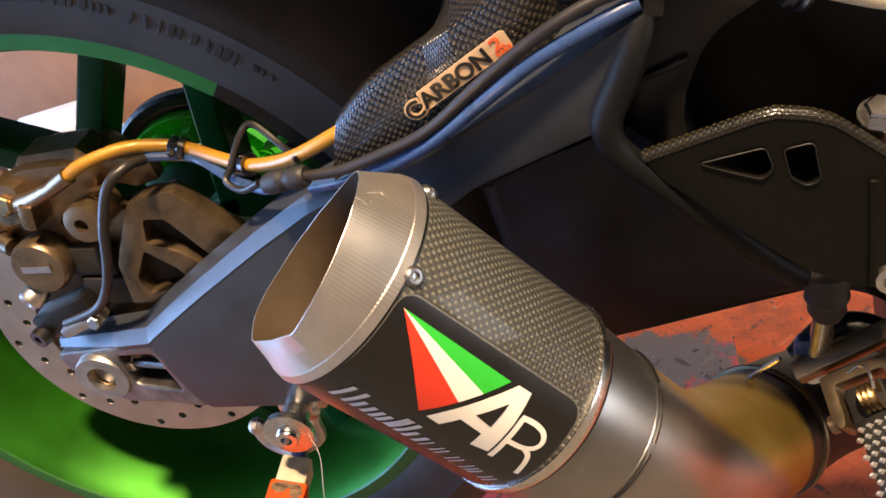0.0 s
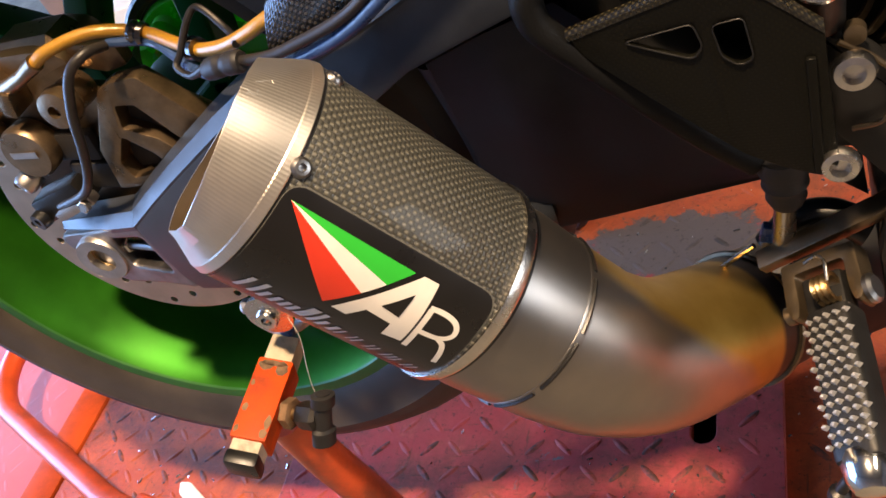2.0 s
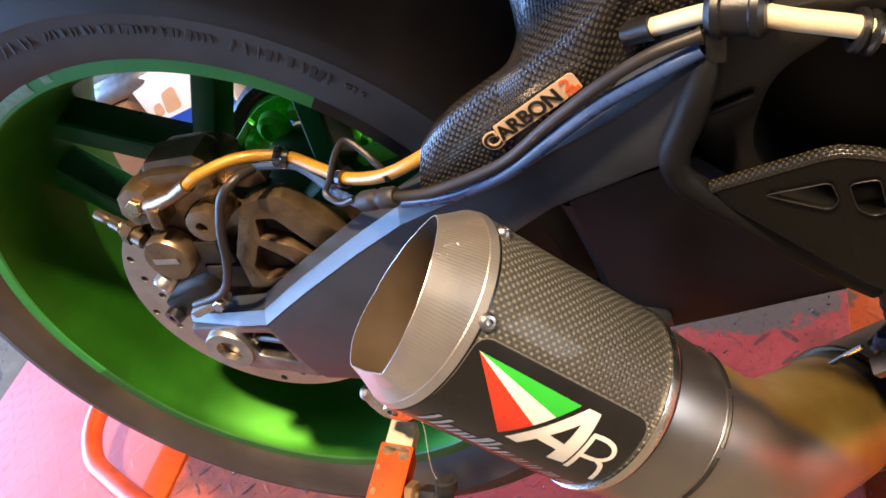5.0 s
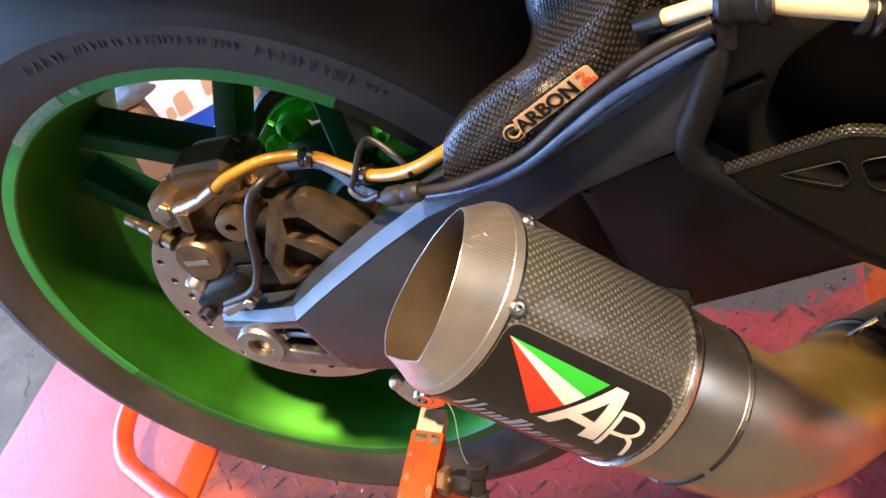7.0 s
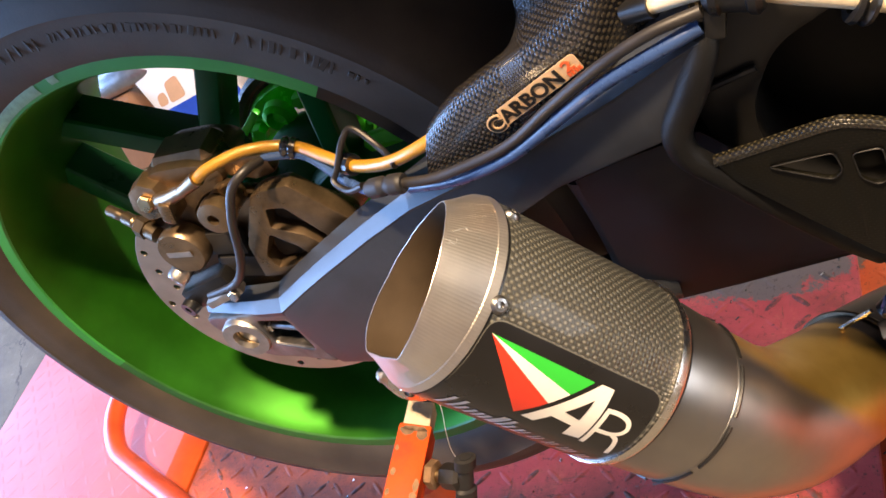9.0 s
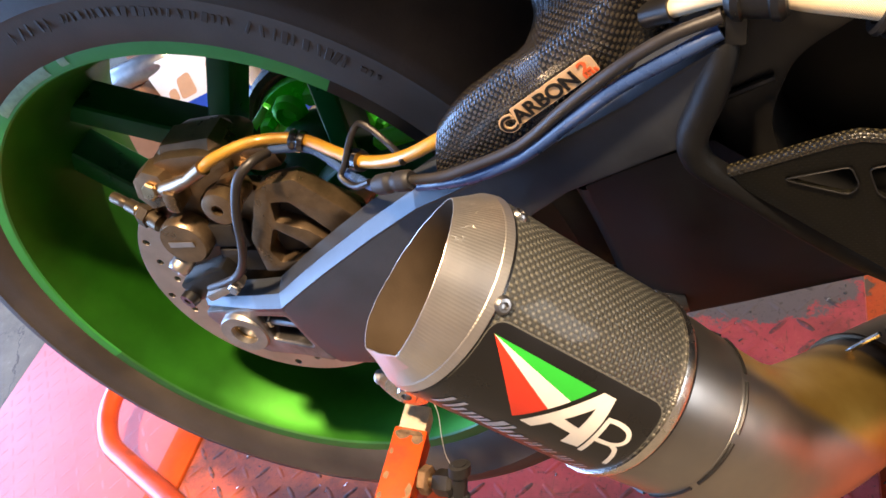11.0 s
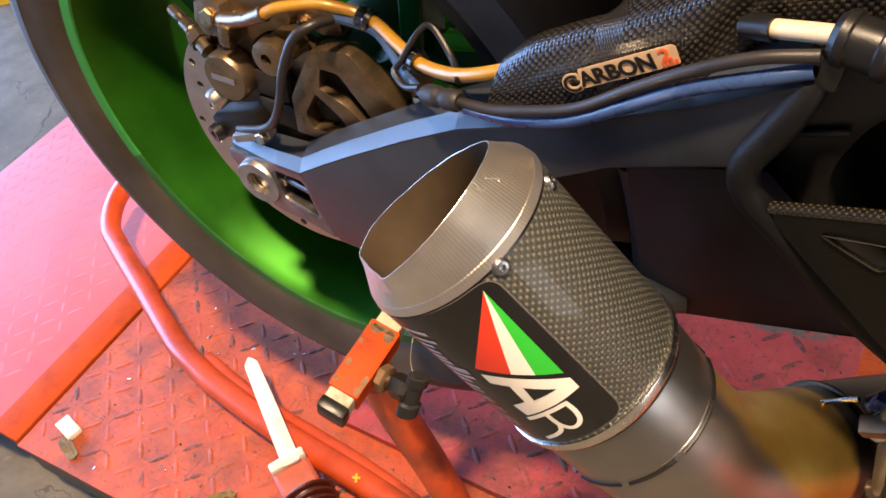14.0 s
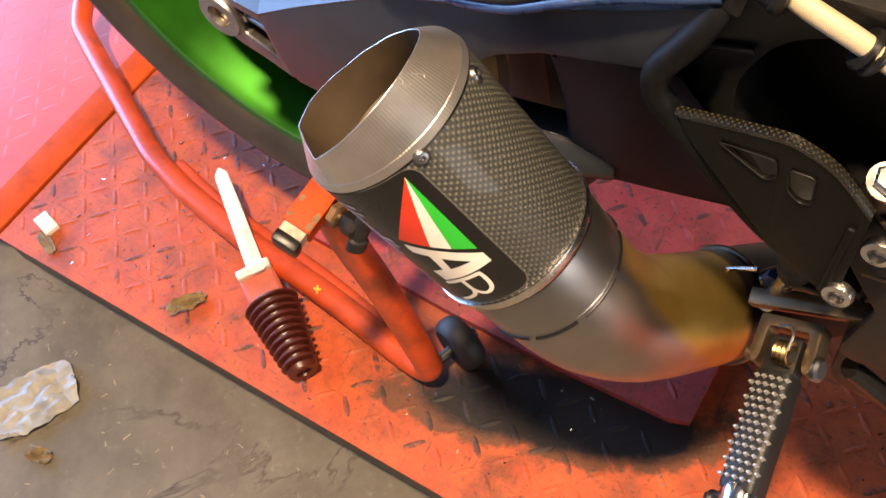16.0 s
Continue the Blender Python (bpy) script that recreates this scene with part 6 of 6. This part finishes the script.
# ---- paddock stand ----
stand = thing("paddock_stand", "orange tubular rear paddock stand with chipped paint", "bike stand", at=(0.0, -0.1, 0))
TUBE = [(-0.640, 0.30, 0.072), (-0.648, 0.160, 0.070), (-0.640, 0.095, 0.068), (-0.606, 0.042, 0.064), (-0.560, 0.014, 0.060), (-0.470, -0.031, 0.055), (-0.400, -0.066, 0.051), (-0.350, -0.090, 0.047), (-0.300, -0.106, 0.044), (-0.265, -0.115, 0.042), (-0.158, -0.134, 0.038), (-0.018, -0.150, 0.034), (0.075, -0.165, 0.030), (0.112, -0.171, 0.030), (0.133, -0.173, 0.036), (0.141, -0.174, 0.052), (0.140, -0.175, 0.075), (0.133, -0.178, 0.153), (0.122, -0.181, 0.232), (0.115, -0.186, 0.292), (0.113, -0.190, 0.350)]
on(part("frame_tube", sweep(TUBE, 0.0150, 20, 6), M_STAND_RED, stand, "bent orange-red tube frame"))
on(part("inner_brace", sweep([(-0.31, -0.085, 0.040), (-0.20, -0.110, 0.036), (-0.05, -0.128, 0.032), (0.06, -0.148, 0.028)], 0.0085, 14, 6), M_STAND_RED, stand))
on(part("far_tube", sweep([(-0.640, 0.30, 0.072), (-0.600, 0.33, 0.066), (-0.30, 0.36, 0.045), (0.10, 0.38, 0.030)], 0.0150, 16, 6), M_STAND_RED, stand))
on(part("tube_mark", sweep([(-0.031, -0.1545, 0.0483), (-0.022, -0.1520, 0.0490)], 0.0016, 6, 3), M_YELLOW, stand, "yellow paint mark"))
on(part("tube_mark", sweep([(-0.024, -0.1580, 0.0480), (-0.029, -0.1490, 0.0485)], 0.0016, 6, 3), M_YELLOW, stand, "yellow paint mark"))
for k in range(2):
    wheel = on(part("castor_wheel", lathe([(0.006, -0.014), (0.026, -0.014), (0.031, -0.010), (0.033, -0.004), (0.033, 0.004), (0.031, 0.010), (0.026, 0.014), (0.006, 0.014)], axis_pose((0.150, -0.128 + 0.47 * k, 0.033), (0.35, 1, 0)), 28, closed=True), M_RUBBER, stand, "black castor wheel"))
    on(part("castor_axle", sweep([(0.136, -0.168 + 0.50 * k, 0.033), (0.157, -0.108 + 0.45 * k, 0.033)], 0.006, 12, 1), M_DARKSTEEL, stand))
# adjustable square receiver that carries the bobbin
UP = Vector((0.36, 0, 0.93)).normalized()
A, B = Vector((0.1200, -0.1480, 0.3900)) - UP * 0.0110, Vector((0.1170, -0.2385, 0.3810)) - UP * 0.0110
d = (B - A).normalized()
rec = axis_pose(A, d, UP)
span = (B - A).length
bar = on(part("inner_bar", box((0.0200, 0.0200, span), rec @ pose(0, 0, span / 2), 0.002), M_DIRTYCREAM, stand, "cream painted square bar"))
on(part("outer_sleeve", box((0.0246, 0.0246, span - 0.032), rec @ pose(0, 0, span / 2 + 0.004), 0.0022), M_STAND, stand, "orange square sleeve with chipped paint"))
on(part("end_cap", box((0.0225, 0.0225, 0.010), rec @ pose(0, 0, span), 0.003), M_PLASTIC, stand, "black plastic end cap"))
chips = ((0.0124, -0.006, 0.027, 0.010, 0.011), (0.0124, 0.005, 0.026, 0.012, 0.008), (0.0124, 0.000, 0.024, 0.021, 0.0055), (0.0124, -0.0095, 0.066, 0.0045, 0.012), (0.0124, 0.0085, 0.058, 0.0045, 0.006), (0.0124, 0.0095, 0.073, 0.004, 0.006), (0.0124, -0.0090, 0.074, 0.0055, 0.008), (0.0124, 0.0098, 0.040, 0.003, 0.005))
for n, (x, y, z, w, h) in enumerate(chips):
    blob = [(w / 2 * math.cos(radians(40 * q)) * (0.75 + 0.4 * ((q * 7 + n * 3) % 5) / 5), h / 2 * math.sin(radians(40 * q)) * (0.75 + 0.4 * ((q * 5 + n) % 4) / 4)) for q in range(9)]
    on(part("paint_chip", prism(blob, 0.0003, rec @ Matrix.Translation((x - 0.0002, max(-0.0095, min(0.0095, y)), z)) @ Matrix(((0, 0, 1, 0), (1, 0, 0, 0), (0, 1, 0, 0), (0, 0, 0, 1)))), M_RUST, stand, "chip down to rusty steel"))
for sx in (-1, 1):
    on(part("fork_hook", sweep([A + Vector((0.000, 0.004, 0.008)), A + Vector((0.018 * sx, 0.010, 0.014)), A + Vector((0.021 * sx, 0.010, 0.030)), A + Vector((0.024 * sx, 0.010, 0.038 if sx > 0 else 0.028))], 0.0055, 12, 6, flat=0.8), M_ALU, stand, "plated fork hook"))
on(part("blue_collar", box((0.024, 0.010, 0.010), rec @ pose(0.004, 0, -0.004) @ pose(0, 0, 0, 90, 0, 0), 0.003), M_CABLE_BLUE, stand))
# clamp knob with a T handle
kn = Vector((0.1285, -0.199, 0.3690))
kd = Vector((0.88, -0.10, -0.05)).normalized()
on(part("knob_nut", hex_bolt(axis_pose(kn, kd), 0.0105, 0.007), M_RUST, stand))
on(part("knob_stud", sweep([kn, kn + kd * 0.013], 0.0055, 12, 1), M_GOLD, stand, "brass clamp stud"))
on(part("clamp_knob", lathe([(0, 0.011), (0.0085, 0.011), (0.0095, 0.014), (0.0095, 0.023), (0.0070, 0.026), (0, 0.026)], axis_pose(kn, kd), 6), M_DARKSTEEL, stand))
hd = Vector((0.30, 0.35, 0.89)).normalized()
kc = kn + kd * 0.029
on(part("knob_handle", sweep([kc - hd * 0.022, kc - hd * 0.018, kc - hd * 0.008, kc, kc + hd * 0.008, kc + hd * 0.015, kc + hd * 0.019], lambda t: 0.0060 if 0.3 < t < 0.7 else 0.0082 if 0.05 < t < 0.95 else 0.0050, 16, 5, flat=0.7), M_RUBBER, stand, "black T-shaped knob handle"))

# fine thread that hangs from the hook
on(part("thread", sweep([(0.150, -0.168, 0.428), (0.152, -0.172, 0.412), (0.144, -0.176, 0.384), (0.139, -0.178, 0.362), (0.143, -0.182, 0.345)], 0.00025, 6, 6), M_STRAP, stand, "fine white thread"))

# ---- small things on the table and the floor ----
plug = thing("exhaust_plug", "ribbed dark red rubber exhaust plug with a white strap", "exhaust plug", at=(-0.10, -0.17, 0.0))
P0, P1 = Vector((-0.086, -0.183, 0.0)), Vector((0.010, -0.240, 0.0))
pm = axis_pose(P0 + Vector((0, 0, 0.034)), P1 - P0 + Vector((0, 0, -0.010)))
ln = (P1 - P0).length
RIB0 = 0.014
prof = [(0.0, RIB0 - 0.002), (0.026, RIB0 - 0.002)]
for k in range(10):
    h = RIB0 + k * (ln - RIB0 - 0.006) / 10
    r = 0.0330 - 0.0012 * k
    prof += [(r - 0.0075, h), (r - 0.0008, h + 0.0014), (r, h + 0.0028), (r - 0.0010, h + 0.0044), (r - 0.0075, h + 0.0056)]
prof += [(0.0185, ln - 0.006), (0.0165, ln), (0.0090, ln), (0.0080, ln - 0.004), (0.0, ln - 0.004)]
on(part("ribbed_cone", lathe(prof, pm, 32), M_PLUG, plug, "ribbed rubber cone"))
on(part("stem", box((0.034, 0.044, 0.046), pm @ pose(0, 0, -0.009), 0.009, None, 3), M_PLUG_STEM, plug, "red plastic stem"))
S0, S1 = Vector((-0.098, -0.172, 0.060)), Vector((-0.240, -0.074, 0.062))
sd = axis_pose((S0 + S1) / 2, S1 - S0, (0, 0, 1))
half_len = (S1 - S0).length / 2
strap = prism(rounded([(-0.0105, -half_len), (0.0105, -half_len), (0.0095, 0.02), (0.0085, half_len - 0.012), (0.0, half_len), (-0.0085, half_len - 0.012), (-0.0095, 0.02)], 0.004), 0.0035, sd @ Matrix(((0, 0, 1, 0), (1, 0, 0, 0), (0, 1, 0, 0), (0, 0, 0, 1))) @ pose(0, 0, -0.002), 0.001)
on(part("strap", strap, M_STRAP, plug, "grubby white plastic strap"))
on(part("strap_collar", box((0.012, 0.042, 0.012), pm @ pose(0.020, 0, -0.026), 0.003), M_STRAP, plug))

bit = part("plastic_wedge", box((0.036, 0.020, 0.008), pose(-0.446, -0.230, 0.005, 0, 0, -14), 0.0015), M_STRAP, None)
tagged(bit, "small white plastic wedge lying on the table", "wedge")


def crumple(name, material, at, size, seed, label, category, lift=0.02, n=14, turn=0, ragged=0.16):
    """A flat scrap with creases and a ragged edge."""
    grid = []
    for i in range(n + 1):
        row = []
        for j in range(n + 1):
            u, v = i / n - 0.5, j / n - 0.5
            edge = 1.0 + ragged * noise.noise((u * 5 + seed, v * 5, 1.7))
            z = lift * abs(noise.noise((u * 3.1 + seed, v * 3.3, 0.3))) + lift * 0.5 * abs(noise.noise((u * 7.7, v * 7.1 + seed, 2.3)))
            row.append((u * size[0] * edge * (1 - 0.35 * abs(v)), v * size[1] * edge * (1 - 0.3 * abs(u)), z + 0.0008))
        grid.append(row)
    ob = part(name, loft(grid, 0.0006), material, None)
    ob.matrix_basis = pose(*at, 0, 0, turn)
    return tagged(ob, label, category)


crumple("paper_scrap", M_PAPER, (-0.376, -0.417, FLOOR_Z), (0.092, 0.128, 0), 5, "dirty crumpled paper scrap on the concrete", "paper", 0.020, n=24, turn=-28, ragged=0.14)
crumple("leaf", M_LEAF, (-0.188, -0.232, 0.0012), (0.050, 0.022, 0), 9, "curled dry brown leaf on the table", "leaf", 0.014, 8, 55)
crumple("leaf", M_LEAF, (-0.315, -0.470, FLOOR_Z), (0.045, 0.020, 0), 12, "curled dry leaf on the concrete", "leaf", 0.012, 8, 10)
crumple("dirt_clump", M_LEAF, (-0.425, -0.252, 0.0012), (0.045, 0.016, 0), 14, "dark dirt beside the hinge strip", "dirt", 0.006, 8, -20)

# swarf and crumbs scattered on the table, too many to count
rng = random.Random(21)
crumbs = bmesh.new()
for k in range(420):
    x, y = rng.uniform(-0.45, 0.75), rng.uniform(-0.26, 0.40)
    s = rng.uniform(0.0006, 0.0019)
    on_panel = PX0 < x < PX1 and PY0 < y < PY1
    box((s * rng.uniform(1, 4), s, s * 0.7), pose(x, y, (PZ if on_panel else 0.0) + s * 0.3, rng.uniform(-20, 20), 0, rng.uniform(0, 180)), 0, crumbs)
tagged(part("metal_swarf", crumbs, M_STEEL, None, smooth=False), "bright metal swarf scattered on the lift table", "swarf", kind="stuff")
grit = bmesh.new()
for k in range(320):
    x, y = rng.uniform(-1.3, 0.5), rng.uniform(-0.75, -0.30)
    s = rng.uniform(0.0006, 0.0018)
    box((s * rng.uniform(1, 7), s, s * 0.5), pose(x, y, FLOOR_Z + s * 0.2, 0, 0, rng.uniform(0, 180)), 0, grit)
tagged(part("floor_grit", grit, M_STRAW, None, smooth=False), "straw and grit scattered on the concrete", "grit", kind="stuff")

# ---- clutter on the floor behind the bike, seen through the wheel ----
def carton(name, size, at, turn, material, label, category):
    ob = part(name, box(size, None, min(size) * 0.06), material, None)
    ob.matrix_basis = pose(at[0], at[1], at[2] + size[2] / 2, 0, 0, turn)
    return tagged(ob, label, category)


carton("cardboard_box", (0.62, 0.36, 0.47), (-1.12, 1.52, FLOOR_Z), 8, M_CARD, "brown cardboard box on the concrete floor", "box")
carton("cardboard_box", (0.24, 0.20, 0.198), (-1.33, 1.13, FLOOR_Z), 14, M_CARD, "small brown cardboard box on the concrete floor", "box")
pack = thing("printed_carton", "white carton with orange prints and a blue stripe", "carton", at=(-1.06, 1.19, FLOOR_Z))
on(part("carton_body", box((0.24, 0.16, 0.25), pose(-1.06, 1.19, FLOOR_Z + 0.125, 0, 0, 10), 0.006), M_CREAM, pack))
CF = pose(-1.06, 1.19, FLOOR_Z, 0, 0, 10) @ Matrix(((1, 0, 0, 0), (0, 0, -1, -0.0802), (0, 1, 0, 0), (0, 0, 0, 1)))
on(part("blue_stripe", prism([(-0.117, 0.070), (0.117, 0.078), (0.117, 0.140), (-0.117, 0.115)], 0.0006, CF), M_BLUE, pack))
for u, v, w, h in ((-0.04, 0.165, 0.030, 0.034), (0.055, 0.185, 0.024, 0.030), (-0.085, 0.150, 0.018, 0.02)):
    on(part("orange_blot", prism(rounded([(u - w, v - h), (u + w * 0.7, v - h * 0.8), (u + w, v + h), (u - w * 0.4, v + h * 0.7)], 0.012), 0.0006, CF), M_TAN, pack))
carton("blue_tub", (0.10, 0.08, 0.175), (-0.85, 1.19, FLOOR_Z), -25, M_BLUE, "blue plastic tub on the concrete floor", "tub")
carton("paper_stack", (0.15, 0.20, 0.16), (-0.86, 1.36, FLOOR_Z), 20, M_CREAM, "stack of white paper on the concrete floor", "paper")
bottle = thing("spray_can", "silver spray can with a red cap lying on a box", "spray can", at=(-1.25, 1.09, FLOOR_Z + 0.231))
CAN = axis_pose((-1.262, 1.090, FLOOR_Z + 0.233), (0.96, 0.28, 0.02))
on(part("can_body", lathe([(0, 0), (0.031, 0), (0.033, 0.006), (0.033, 0.160), (0.024, 0.180), (0, 0.180)], CAN, 32), M_BAND, bottle))
on(part("can_cap", lathe([(0, -0.040), (0.024, -0.040), (0.030, -0.036), (0.030, 0.0), (0, 0.0)], CAN, 28), M_RED, bottle, "red plastic cap"))
# plain yellow cylinder stands for a container on the floor
post = part("yellow_container", lathe([(0, 0), (0.075, 0), (0.075, 0.30), (0.06, 0.33), (0, 0.33)], pose(-1.90, 0.79, FLOOR_Z), 28), M_YELLOW, None)
tagged(post, "yellow container on the concrete floor", "post")
for lx, ly, lz in ((0.42, -0.62, 2.40), (2.60, 0.95, 2.15)):
    lamp = thing("ceiling_lamp", "small warm workshop lamp under the ceiling", "lamp", group="ceiling lamps", at=(lx, ly, lz + 0.02))
    on(part("lamp_housing", box((0.30, 0.30, 0.06), pose(lx, ly, lz), 0.01), M_CEILING, lamp))
    on(part("lamp_stem", sweep([(lx, ly, lz + 0.03), (lx, ly, FLOOR_Z + 2.71)], 0.012, 12, 1), M_CEILING, lamp))
tube = thing("tube_lamp", "long tube lamp under the workshop ceiling", "lamp", group="ceiling lamps", at=(1.47, -0.35, 2.46))
on(part("lamp_housing", box((0.14, 0.90, 0.06), pose(1.47, -0.35, 2.43), 0.01), M_CEILING, tube))
for ly in (-0.65, -0.05):
    on(part("lamp_stem", sweep([(1.47, ly, 2.45), (1.47, ly, FLOOR_Z + 2.71)], 0.008, 10, 1), M_CEILING, tube))
